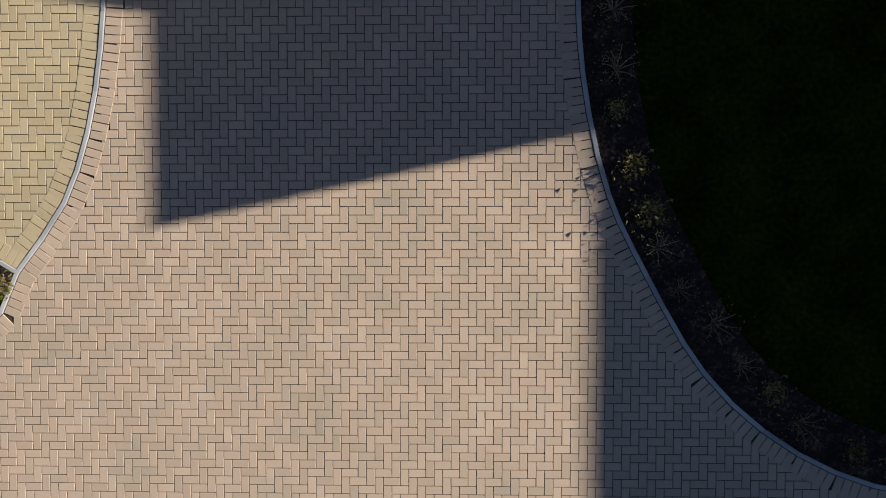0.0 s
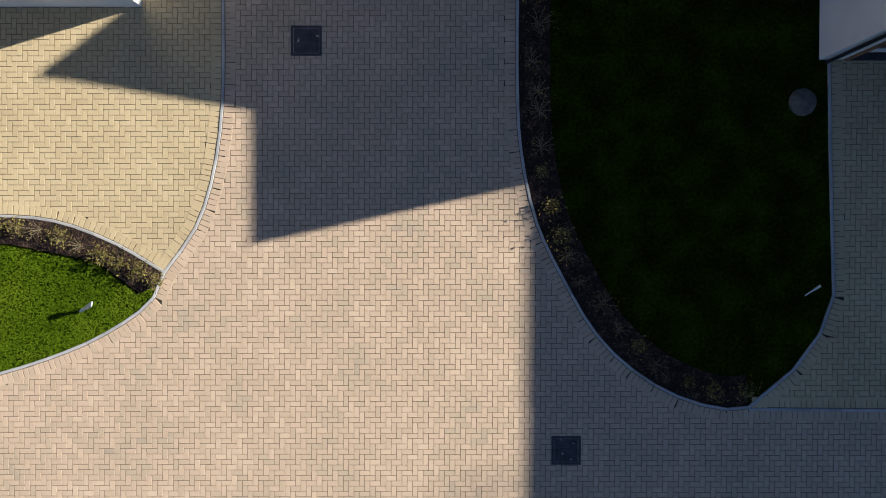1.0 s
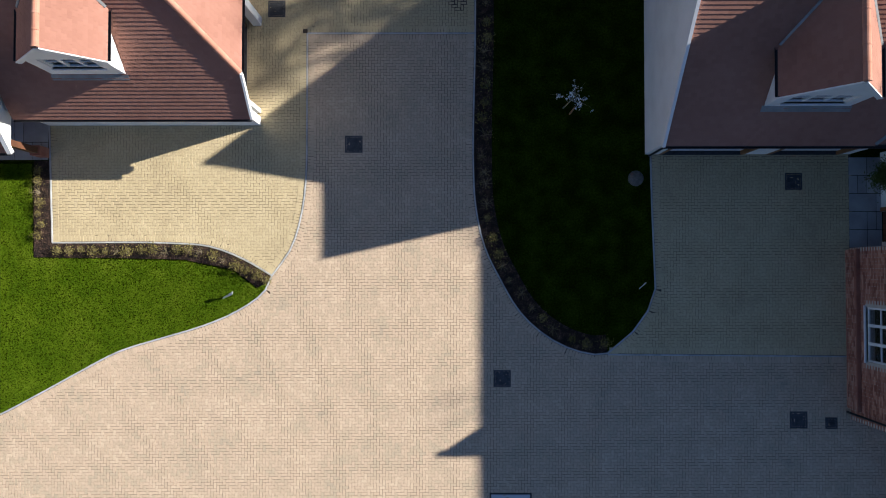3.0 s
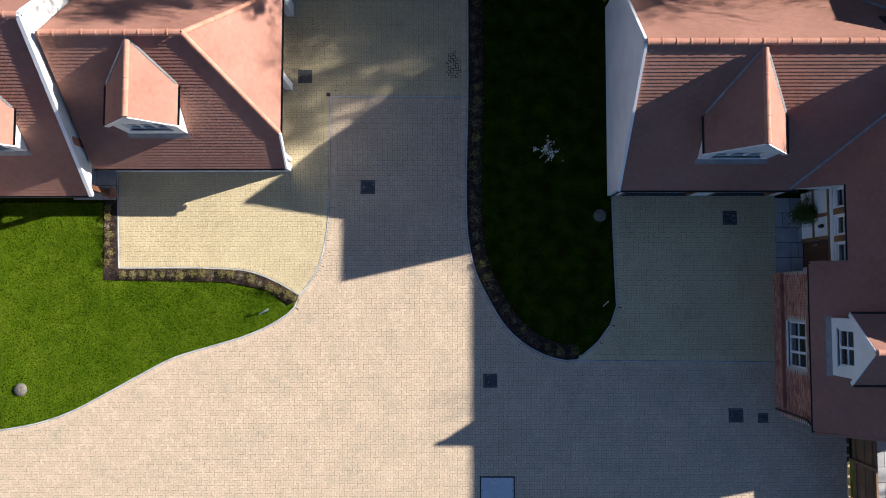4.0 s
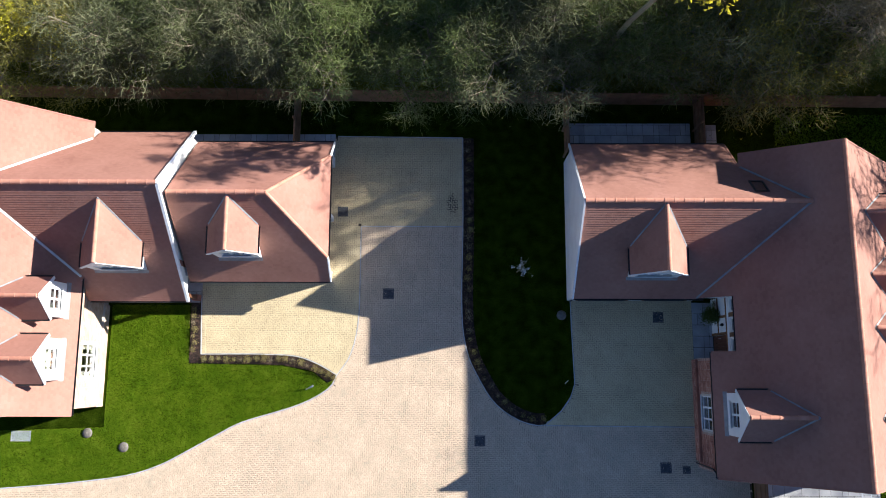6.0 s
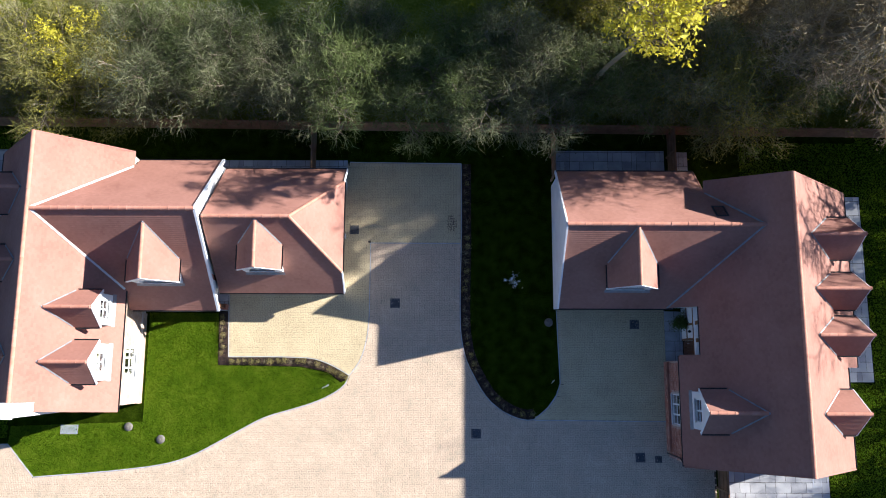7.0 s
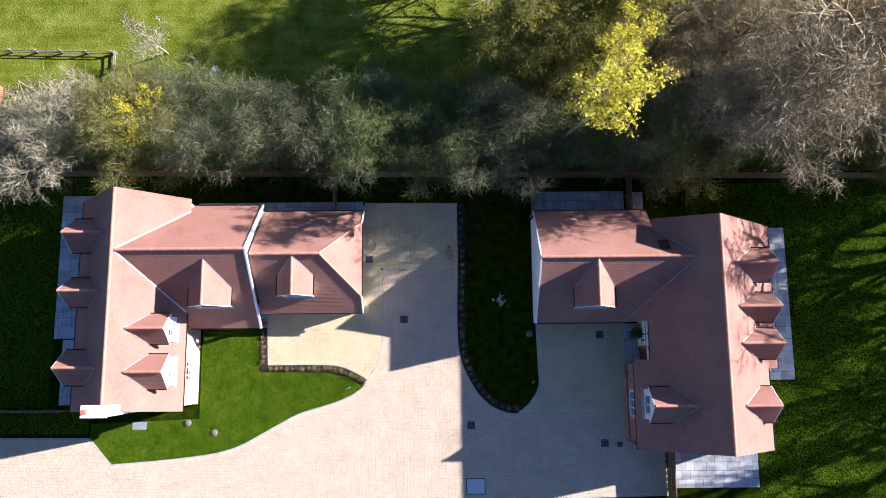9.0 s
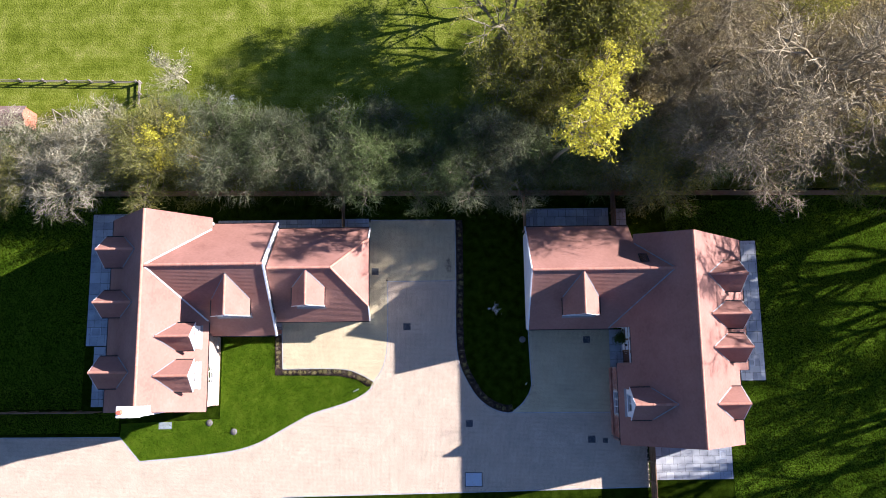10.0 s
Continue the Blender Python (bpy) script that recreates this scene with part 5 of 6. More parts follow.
# ---- trees and shrubs ----
class Wood:
    """Gathers tapering branches and the tips at which leaves sit."""

    def __init__(self, seed):
        self.r = random.Random(seed)
        self.v, self.f, self.tips = [], [], []

    def limb(self, pts, r0, r1, sides):
        base = None
        for i, p in enumerate(pts):
            d = (pts[min(i + 1, len(pts) - 1)] - pts[max(i - 1, 0)]).normalized()
            s = d.orthogonal().normalized()
            u = d.cross(s)
            r = r0 + (r1 - r0) * i / (len(pts) - 1)
            at = len(self.v)
            if sides == 2:
                self.v += [tuple(p - s * r), tuple(p + s * r)]
            else:
                self.v += [tuple(p + (s * math.cos(2 * math.pi * k / sides) + u * math.sin(2 * math.pi * k / sides)) * r) for k in range(sides)]
            if base is not None:
                if sides == 2:
                    self.f.append((base, base + 1, at + 1, at))
                else:
                    for k in range(sides):
                        j = (k + 1) % sides
                        self.f.append((base + k, base + j, at + j, at + k))
            base = at

    def grow(self, p, d, length, r, level, plan):
        n_seg = (6, 5, 4, 2)[level]
        wob = plan["wob"] * (0.5 if level == 0 else 1)
        pts, dirs = [p], [d]
        for _ in range(n_seg):
            d = (d + Vector((self.r.gauss(0, wob), self.r.gauss(0, wob), self.r.gauss(0, wob) + plan["lift"][level])) * 0.5).normalized()
            p = p + d * (length / n_seg)
            pts.append(p)
            dirs.append(d)
        self.limb(pts, r, r * 0.4, (7, 5, 4, 3)[level])
        if level == plan["levels"]:
            self.tips += [(q, e) for q, e in zip(pts[1:], dirs[1:])]
            return
        kids = plan["kids"][level]
        for i in range(kids):
            t = plan["from"][level] + (1 - plan["from"][level]) * (i + self.r.random()) / kids
            k = min(int(t * n_seg), n_seg - 1)
            q = pts[k].lerp(pts[k + 1], t * n_seg - k)
            ax = dirs[k].orthogonal().normalized()
            ax.rotate(Matrix.Rotation(i * 2.4 + self.r.uniform(-0.5, 0.5), 3, dirs[k]))
            nd = (dirs[k] * math.cos(plan["open"]) + ax * math.sin(plan["open"]) * self.r.uniform(0.7, 1.15)).normalized()
            ln = length * plan["ratio"][level] * self.r.uniform(0.65, 1.15) * (1.15 - 0.45 * t)
            self.grow(q, nd, ln, r * plan.get("taper", 0.48) * (1.1 - 0.4 * t), level + 1, plan)


def leaf_mesh(tips, count, size, spread, rnd, keep=1.0):
    v, f = [], []
    groups = tips[:]
    rnd.shuffle(groups)
    groups = groups[:max(1, int(len(groups) * keep))]
    for _ in range(count):
        p, d = groups[rnd.randrange(len(groups))]
        c = p + Vector((rnd.gauss(0, spread), rnd.gauss(0, spread), rnd.gauss(0, spread * 0.7)))
        a = Vector((rnd.gauss(0, 1), rnd.gauss(0, 1), rnd.gauss(0, 0.6))).normalized()
        b = a.orthogonal().normalized()
        b.rotate(Matrix.Rotation(rnd.uniform(0, 6.28), 3, a))
        s = size * rnd.uniform(0.6, 1.3)
        at = len(v)
        v += [tuple(c - a * s), tuple(c + b * s * 0.9), tuple(c + a * s)]
        f.append((at, at + 1, at + 2))
    return v, f


def twig_mesh(tips, per, length, width, seed):
    """Sprays of fine curving twigs, several from each tip, each one tapering to a point."""
    r = np.random.RandomState(seed)
    p = np.repeat(np.array([tuple(q) for q, _ in tips]), per, 0)
    d = np.repeat(np.array([tuple(e) for _, e in tips]), per, 0)
    n = len(p)

    def unit(a):
        return a / np.linalg.norm(a, axis=1)[:, None]
    d1 = unit(d * 0.7 + r.normal(0, 0.62, (n, 3)))
    d2 = unit(d1 + r.normal(0, 0.55, (n, 3)) + np.array([0, 0, 0.15]))
    ln = length * r.uniform(0.45, 1.25, (n, 1))
    w = width * r.uniform(0.6, 1.3, (n, 1))
    side = unit(np.cross(d1, r.normal(0, 1, (n, 3))))
    p = p + r.normal(0, 0.14, (n, 3))
    mid = p + d1 * ln * 0.5
    tip = mid + d2 * ln * 0.5
    v = np.stack([p - side * w, p + side * w, mid + side * w * 0.75, mid - side * w * 0.75, tip], 1).reshape(-1, 3)
    base = np.arange(n) * 5
    f = np.stack([base, base + 1, base + 2, base + 3], 1).tolist() + np.stack([base + 3, base + 2, base + 4], 1).tolist()
    return v.tolist(), f


def tree_kind(name, label, seed, height, plan, bark, leaf=None, count=0, size=0.06, spread=0.12, keep=1.0, trunk_r=0.14, stems=1, category="tree", group="", twigs=None):
    """One tree at the origin: trunk with its limbs, sprays of twigs, and a crown of leaves."""
    w = Wood(seed)
    for s in range(stems):
        a = 6.28 * s / stems
        lean = 0.28 if stems > 1 else 0.04
        w.grow(Vector((math.cos(a) * 0.15 * (stems > 1), math.sin(a) * 0.15 * (stems > 1), -0.1)), Vector((math.cos(a) * lean, math.sin(a) * lean, 1)).normalized(), height * plan["trunk"], trunk_r, 0, plan)
    own = thing(name, label, category, group)
    raw("trunk", w.v, w.f, bark, own, "trunk with bare limbs")
    if twigs:
        mat, per, ln, wd = twigs
        v, f = twig_mesh(w.tips, per, ln, wd, seed)
        raw("twig_spray", v, f, mat, own, "sprays of fine twigs")
    if leaf:
        v, f = leaf_mesh(w.tips, count, size, spread, w.r, keep)
        raw("crown", v, f, leaf, own, "crown of small leaves")
    return own


SHRUBBY = dict(levels=3, kids=(8, 6, 4), ratio=(0.6, 0.6, 0.6), wob=0.28, lift=(0.1, 0.12, 0.05, 0.0), open=0.85, trunk=0.8, taper=0.5)
SHRUBBY["from"] = (0.15, 0.2, 0.2)
WIDE = dict(levels=3, kids=(11, 7, 5), ratio=(0.62, 0.55, 0.58), wob=0.24, lift=(0.1, 0.16, 0.1, 0.05), open=0.8, trunk=0.72, taper=0.5)
WIDE["from"] = (0.28, 0.2, 0.15)
LIMBED = dict(levels=3, kids=(8, 6, 5), ratio=(0.75, 0.55, 0.55), wob=0.3, lift=(0.1, 0.1, 0.06, 0.0), open=0.85, trunk=0.72, taper=0.55)
LIMBED["from"] = (0.3, 0.25, 0.2)
SMALL = dict(levels=3, kids=(8, 6, 5), ratio=(0.6, 0.55, 0.5), wob=0.25, lift=(0.1, 0.15, 0.05, 0), open=0.7, trunk=0.75)
SMALL["from"] = (0.3, 0.2, 0.2)
POLE = dict(LIMBED, kids=(9, 4, 3), ratio=(0.34, 0.5, 0.5), open=0.6, trunk=0.9, taper=0.42)
POLE["from"] = (0.4, 0.25, 0.2)
TOPPED = dict(SMALL, kids=(11, 7, 5), ratio=(0.3, 0.55, 0.5), trunk=0.85)
TOPPED["from"] = (0.68, 0.2, 0.2)
SPARSE = dict(SMALL, levels=2, kids=(6, 4))

KINDS = {
    "green": tree_kind("hedge_tree", "dense grey-green boundary tree with fine twigs", 11, 6.2, SHRUBBY, M_BARK, M_LEAF_GREEN, 5200, 0.06, 0.3, 1, 0.12, 3, group="boundary trees", twigs=(M_TWIG_GREEN, 5, 0.75, 0.0125)),
    "green2": tree_kind("hedge_tree", "dense green boundary tree leaning over the fence", 12, 5.6, SHRUBBY, M_BARK, M_LEAF_GREEN, 5200, 0.06, 0.3, 1, 0.12, 3, group="boundary trees", twigs=(M_TWIG_GREEN, 5, 0.75, 0.0125)),
    "grey": tree_kind("hedge_tree", "grey-green budding boundary tree", 13, 6.0, SHRUBBY, M_BARK, M_LEAF_GREY, 4600, 0.055, 0.3, 1, 0.11, 3, group="boundary trees", twigs=(M_TWIG_GREY, 5, 0.75, 0.0125)),
    "bare": tree_kind("bare_hedge_tree", "pale bare boundary tree with tangled twigs", 14, 6.4, SHRUBBY, M_PALEBARK, M_LEAF_BRONZE, 2600, 0.05, 0.28, 0.7, 0.12, 3, group="boundary trees", twigs=(M_PALEBARK, 5, 0.75, 0.0125)),
    "olive": tree_kind("hedge_tree", "olive boundary tree coming into bud", 15, 5.8, SHRUBBY, M_BARK, M_LEAF_OLIVE, 4600, 0.06, 0.28, 0.9, 0.11, 3, group="boundary trees", twigs=(M_TWIG_OLIVE, 5, 0.75, 0.0125)),
    "wood": tree_kind("bare_tree", "tall bare brown woodland tree", 21, 12.5, WIDE, M_WOOD, M_LEAF_BRONZE, 2200, 0.06, 0.3, 0.8, 0.24, 1, group="woodland trees", twigs=(M_WOOD, 8, 0.8, 0.011)),
    "wood2": tree_kind("bare_tree", "tall bare woodland tree with grey-brown twigs", 22, 11.5, WIDE, M_WOOD, M_LEAF_BRONZE, 2600, 0.06, 0.3, 0.8, 0.22, 1, group="woodland trees", twigs=(M_WOOD, 8, 0.8, 0.011)),
    "bud": tree_kind("budding_tree", "tall tree in yellow-green bud", 23, 12.0, WIDE, M_WOOD, M_LEAF_OLIVE, 6500, 0.115, 0.3, 0.7, 0.22, 1, group="woodland trees", twigs=(M_TWIG_OLIVE, 6, 0.85, 0.012)),
    "yellow": tree_kind("yellow_tree", "tree in bright yellow spring leaf", 24, 15.5, TOPPED, M_WOOD, M_LEAF_YELLOW, 2900, 0.125, 0.2, 0.22, 0.18, 1, group="woodland trees"),
    "limbed": tree_kind("spreading_tree", "spreading tree with heavy limbs, coming into leaf", 25, 13.0, LIMBED, M_BARK, M_LEAF_OLIVE, 5000, 0.1, 0.35, 0.8, 0.36, 1, group="woodland trees", twigs=(M_TWIG_OLIVE, 6, 0.85, 0.012)),
    "limbed2": tree_kind("spreading_tree", "bare spreading tree with heavy limbs at the garden's edge", 26, 12.0, LIMBED, M_WOOD, None, trunk_r=0.3, group="woodland trees", twigs=(M_WOOD, 5, 0.9, 0.016)),
    "pole": tree_kind("tall_tree", "tall straight bare tree at the garden's edge", 27, 12.5, POLE, M_WOOD, None, trunk_r=0.26, group="woodland trees", twigs=(M_WOOD, 2, 0.9, 0.016)),
}
used = set()


def plant(kind, x, y, scale=1.0, turn=None):
    rnd = random.Random(int((x + 100) * 131 + (y + 100) * 17))
    turn = rnd.uniform(0, 360) if turn is None else turn
    m = pose(x, y, 0, rnd.uniform(-4, 4), rnd.uniform(-4, 4), turn)
    src = KINDS[kind]
    if kind not in used:
        used.add(kind)
        ob = src
        ob.matrix_basis = m
    else:
        ob = copy_thing(src, m)
    ob.scale = (scale * rnd.uniform(0.92, 1.08),) * 3
    return ob


# boundary row
for x, y, kind, s in (
        (-40.5, 13.6, "olive", 1.0), (-37.5, 13.2, "bare", 1.0), (-34.6, 12.6, "olive", 0.95), (-31.5, 13.6, "grey", 0.9), (-28.6, 13.0, "bare", 1.1), (-29.4, 15.2, "olive", 0.6), (-26.2, 15.4, "bare", 0.8), (-32.6, 13.0, "bare", 0.9),
        (-25.6, 13.4, "grey", 0.95), (-22.6, 13.6, "olive", 1.05), (-19.6, 15.8, "grey", 0.85), (-19.6, 13.2, "olive", 0.95), (-16.6, 13.6, "grey", 1.0), (-13.8, 13.6, "green", 0.95), (-13.4, 15.8, "grey", 0.7), (-22.4, 15.8, "olive", 0.8), (-16.6, 15.6, "green", 0.75),
        (-11.0, 13.6, "grey", 1.0), (-8.0, 13.6, "grey", 1.0), (-5.2, 13.4, "green", 0.95), (-2.4, 13.4, "green2", 1.0), (1.0, 12.7, "green2", 1.1), (4.0, 13.2, "grey", 1.05), (6.2, 12.7, "grey", 1.0), (-9.6, 15.6, "green2", 0.75), (-4.4, 15.8, "grey", 0.75), (1.8, 15.2, "green", 0.8),
        (8.8, 13.6, "green2", 1.05), (11.6, 13.9, "green2", 1.1), (14.2, 13.4, "grey", 1.1), (16.8, 12.6, "olive", 1.2), (19.4, 13.4, "green2", 1.1), (22.4, 14.0, "green", 0.9), (8.0, 16.4, "olive", 0.9),
        (25.6, 14.0, "olive", 0.85), (28.6, 14.0, "grey", 0.85), (31.6, 13.6, "olive", 0.85), (34.4, 12.8, "olive", 0.95), (37.0, 12.2, "olive", 1.05), (40.0, 13.0, "green", 1.0)):
    plant(kind, x, y + (0.9 if x < -10 else 0.45), s * 1.12)
# woodland to the north-east
for x, y, kind, s in (
        (9.2, 25.6, "bud", 1.1), (6.8, 19.8, "bud", 0.82), (9.4, 21.8, "bud", 1.0), (6.4, 28.4, "bud", 0.9), (13.4, 26.0, "bud", 1.1), (12.6, 22.0, "bud", 1.05), (9.2, 17.4, "bud", 0.75), (17.0, 21.8, "wood", 0.8), (13.6, 17.6, "wood2", 0.62),
        (17.5, 26.0, "bud", 0.85), (21.5, 20.0, "wood2", 0.85), (24.0, 25.0, "wood", 0.95), (29.5, 26.0, "bud", 0.85), (30.0, 20.5, "wood2", 0.85), (35.5, 22.0, "wood", 0.95), (41.0, 22.5, "wood2", 1.0), (19.4, 19.0, "wood", 0.7), (25.6, 19.0, "wood", 0.8)):
    plant(kind, x, y, s)
# tall row behind the fence, whose broken shade falls on the roofs and the forecourt
for x, y, kind, s in ((20.0, 14.0, "wood2", 1.1), (23.2, 13.7, "wood2", 1.33), (28.6, 17.2, "limbed2", 1.3), (33.0, 17.6, "limbed2", 1.15), (38.0, 17.0, "limbed2", 1.2), (43.0, 14.6, "wood2", 1.3)):
    plant(kind, x, y, s)
plant("limbed", 4.8, 23.6, 1.0, -90)
plant("yellow", 8.9, 13.6, 0.97, 0)
plant("yellow", 9.6, 16.8, 0.9, 20)
# trees along the east side, whose shade lies on the garden
for x, y, kind, s in ((39.5, -3.0, "limbed2", 0.8), (42.5, 2.0, "wood", 0.95), (44.0, 7.0, "limbed2", 1.0), (41.2, 10.6, "limbed2", 1.4), (43.0, -1.5, "pole", 1.1), (41.5, -5.5, "pole", 1.0), (47.0, -3.5, "pole", 1.25), (44.0, -7.5, "pole", 1.1), (48.5, 5.5, "limbed2", 1.1), (42.0, -11.0, "limbed2", 0.85), (50.0, 1.0, "wood2", 1.0), (52.0, 10.0, "limbed2", 1.2), (56.0, -3.0, "limbed2", 1.2)):
    plant(kind, x, y, s)
for k, src in KINDS.items():
    if k not in used:
        plant(k, -60, 30)

blossom = tree_kind("blossom_sapling", "young staked tree with white blossom on the lawn", 31, 2.2, dict(SPARSE, kids=(5, 3)), M_PALEBARK, M_WHITE, 110, 0.05, 0.05, 0.5, 0.03)
blossom.location = (4.45, 2.05, 0)
b = bmesh.new()
tube(b, (0.22, -0.2, 0), (0.22, -0.2, 1.1), 0.03, 0.03, 8)
part("stake", b, M_FENCE, blossom, "round timber stake")
blossom2 = tree_kind("blossom_tree", "small tree with white blossom in the meadow", 32, 3.0, SPARSE, M_PALEBARK, M_WHITE, 150, 0.055, 0.08, 0.5, 0.05)
blossom2.location = (-17.4, 19.3, 0)
sapling = tree_kind("bare_sapling", "small bare pale tree in the meadow", 33, 5.0, dict(SMALL, kids=(9, 7, 4), open=0.6), M_PALEBARK, None, trunk_r=0.09, twigs=(M_PALEBARK, 2, 0.6, 0.014))
sapling.location = (-21.2, 22.0, 0)
sapling_two = tree_kind("bare_sapling", "small bare pale tree by the meadow fence", 34, 4.6, dict(SMALL, kids=(8, 6, 3)), M_PALEBARK, None, trunk_r=0.09)
sapling_two.location = (-27.0, 19.0, 0)
goldbush = tree_kind("yellow_bush", "bush in bright yellow flower among the boundary trees", 35, 7.4, dict(SMALL, kids=(9, 6, 4)), M_BARK, M_LEAF_YELLOW, 3600, 0.085, 0.18, 0.8, 0.05)
goldbush.location = (-19.6, 15.0, 0)


def shrub_kind(seed, r, leaf, count, size, label):
    rnd = random.Random(seed)
    w = Wood(seed)
    for i in range(9):
        a = i * 2.4
        w.limb([Vector((0, 0, 0)), Vector((math.cos(a) * r * 0.4, math.sin(a) * r * 0.4, r * 0.9)), Vector((math.cos(a) * r * 0.8, math.sin(a) * r * 0.8, r * rnd.uniform(1.0, 1.6)))], 0.008, 0.003, 3)
        w.tips += [(Vector((math.cos(a) * r * 0.5, math.sin(a) * r * 0.5, r)), None), (Vector((math.cos(a) * r * 0.8, math.sin(a) * r * 0.8, r * 1.2)), None)]
    own = thing("shrub", label, "shrub", "bed shrubs")
    raw("stem", w.v, w.f, M_BARK, own)
    v, f = leaf_mesh(w.tips, count, size, r * 0.35, rnd)
    raw("foliage", v, f, leaf, own)
    return own


SHRUBS = [shrub_kind(41, 0.16, M_LEAF_SHRUB, 170, 0.028, "low bronze-leaved shrub planted in bark mulch"), shrub_kind(42, 0.14, M_LEAF_SHRUB, 140, 0.026, "small olive-green shrub planted in bark mulch"), shrub_kind(43, 0.22, M_LEAF_SHRUB, 110, 0.014, "sparse bronze shrub planted in bark mulch")]
first = [True] * 3


def shrub(x, y, k, s=1.0):
    m = pose(x, y, 0.02, 0, 0, (x * 97 + y * 53) % 360)
    if first[k]:
        first[k] = False
        ob = SHRUBS[k]
        ob.matrix_basis = m
    else:
        ob = copy_thing(SHRUBS[k], m)
    ob.scale = (s,) * 3


rnd = random.Random(77)
for x, y, _ in along(shift_line(BED_N, 0.24)[::-1], 0.4, 0.0):
    shrub(x + rnd.uniform(-0.06, 0.06), y + rnd.uniform(-0.07, 0.07), rnd.choice((0, 0, 1, 2)), rnd.uniform(0.85, 1.25))
for i in range(7):
    shrub(-12.95 + rnd.uniform(-0.07, 0.07), -2.2 + i * 0.36, rnd.choice((0, 1, 2)), rnd.uniform(0.8, 1.1))
for x, y, _ in along(shift_line(ISLAND_W, 0.32), 0.55, 0.0):
    shrub(x + rnd.uniform(-0.1, 0.1), y + rnd.uniform(-0.1, 0.1), rnd.choice((2, 2, 2, 1)), rnd.uniform(0.8, 1.4))

# porch bush in its dark corner
bush = tree_kind("porch_bush", "dark evergreen bush in the porch corner", 51, 1.9, dict(SMALL, kids=(8, 6, 5)), M_BARK, M_LEAF_GREEN, 4200, 0.045, 0.16, 1, 0.04)
bush.scale = (0.8, 0.8, 0.8)
bush.location = (14.4, -0.35, 0.03)


# ---- small things on the lawns ----
def dome(x, y, r):
    own = thing("vent_dome", "pale round concrete dome set in the lawn", "vent cover", "lawn domes", at=(x, y, 0))
    b = bmesh.new()
    prof = [(r, 0.0), (r, 0.03), (r * 0.96, 0.06), (r * 0.8, 0.1), (r * 0.5, 0.13), (r * 0.2, 0.14)]
    rings = [[b.verts.new((math.cos(6.2832 * k / 24) * q, math.sin(6.2832 * k / 24) * q, z)) for k in range(24)] for q, z in prof]
    for lo, hi in zip(rings, rings[1:]):
        for k in range(24):
            b.faces.new((lo[k], lo[(k + 1) % 24], hi[(k + 1) % 24], hi[k]))
    b.faces.new(rings[-1])
    part("shell", b, M_DOME, own)
    part("lifting_knob", tube(bmesh.new(), (0, 0, 0.135), (0, 0, 0.16), 0.05, 0.04, 10), M_DOME, own)


for x, y in ((-18.35, -6.6), (-16.38, -7.32), (6.85, -0.3)):
    dome(x, y, 0.26)


def marker(x, y, lean, size=1.0):
    own = thing("marker_post", "short white marker post stuck in the lawn", "marker post", "lawn markers", at=(x, y, 0))
    d = Vector((math.cos(lean), math.sin(lean), 1)).normalized()
    part("stake", beam(bmesh.new(), d * -0.05, d * 0.7, 0.05, 0.03, (1, 0, 0)), M_WHITE, own)
    part("plate", beam(bmesh.new(), d * 0.4, d * 0.72, 0.1, 0.014, (1, 0, 0)), M_WHITE, own, "small white plate")
    own.scale = (size,) * 3


marker(-6.84, -4.28, 0.39)
marker(6.95, -3.95, 0.9, 0.5)

# ---- meadow beyond the boundary ----
own = thing("rail_fence", "weathered grey post and rail fence across the meadow", "fence")
for i in range(9):
    x = -41.5 + i * 2.0
    y = 22.35 - (x + 37.5) * 0.028
    part("post", box(bmesh.new(), x - 0.06, x + 0.06, y - 0.06, y + 0.06, 0, 0.7), M_WEATHERED, own)
    if i < 8:
        for z in (0.3, 0.6):
            part("rail", beam(bmesh.new(), (x, y - 0.08, z), (x + 2.0, y - 0.136, z), 0.04, 0.1), M_WEATHERED, own)
own = thing("rail_fence", "weathered fence running towards the boundary trees", "fence")
for i in range(3):
    y = 22.0 - i * 1.0
    part("post", box(bmesh.new(), -25.3, -25.18, y - 0.06, y + 0.06, 0, 0.6), M_WEATHERED, own)
    if i < 2:
        for z in (0.25, 0.5):
            part("rail", beam(bmesh.new(), (-25.24, y, z), (-25.24, y - 1.0, z), 0.04, 0.1), M_WEATHERED, own)

shed = thing("garden_shed", "small timber shed with a red gable and brown felt roof", "shed", at=(-35.6, 18.6, 0))
b = bmesh.new()
for i in range(9):
    box(b, -1.75, 1.55, -0.72, -0.69, 0.1 + i * 0.2, 0.295 + i * 0.2)
    box(b, -1.75, 1.55, 0.69, 0.72, 0.1 + i * 0.2, 0.295 + i * 0.2)
part("side_wall", b, M_WEATHERED, shed, "weathered horizontal boards")
for x, mt in ((1.55, M_REDPAINT), (-1.75, M_WEATHERED)):
    part("gable_wall", slab(bmesh.new(), [(x, -0.72, 0.08), (x, 0.72, 0.08), (x, 0.72, 1.9), (x, 0, 2.4), (x, -0.72, 1.9)], (0.04, 0, 0)), mt, shed, "painted gable boards")
for s in (-1, 1):
    part("roof", slab(bmesh.new(), [(-1.85, 0, 2.44), (1.7, 0, 2.44), (1.7, s * 0.85, 1.86), (-1.85, s * 0.85, 1.86)], (0, 0, -0.03)), M_FELT, shed, "brown felt roof")
lean = thing("lean_to", "grey corrugated lean-to beside the shed", "shed", at=(-38.6, 18.6, 0))
b = bmesh.new()
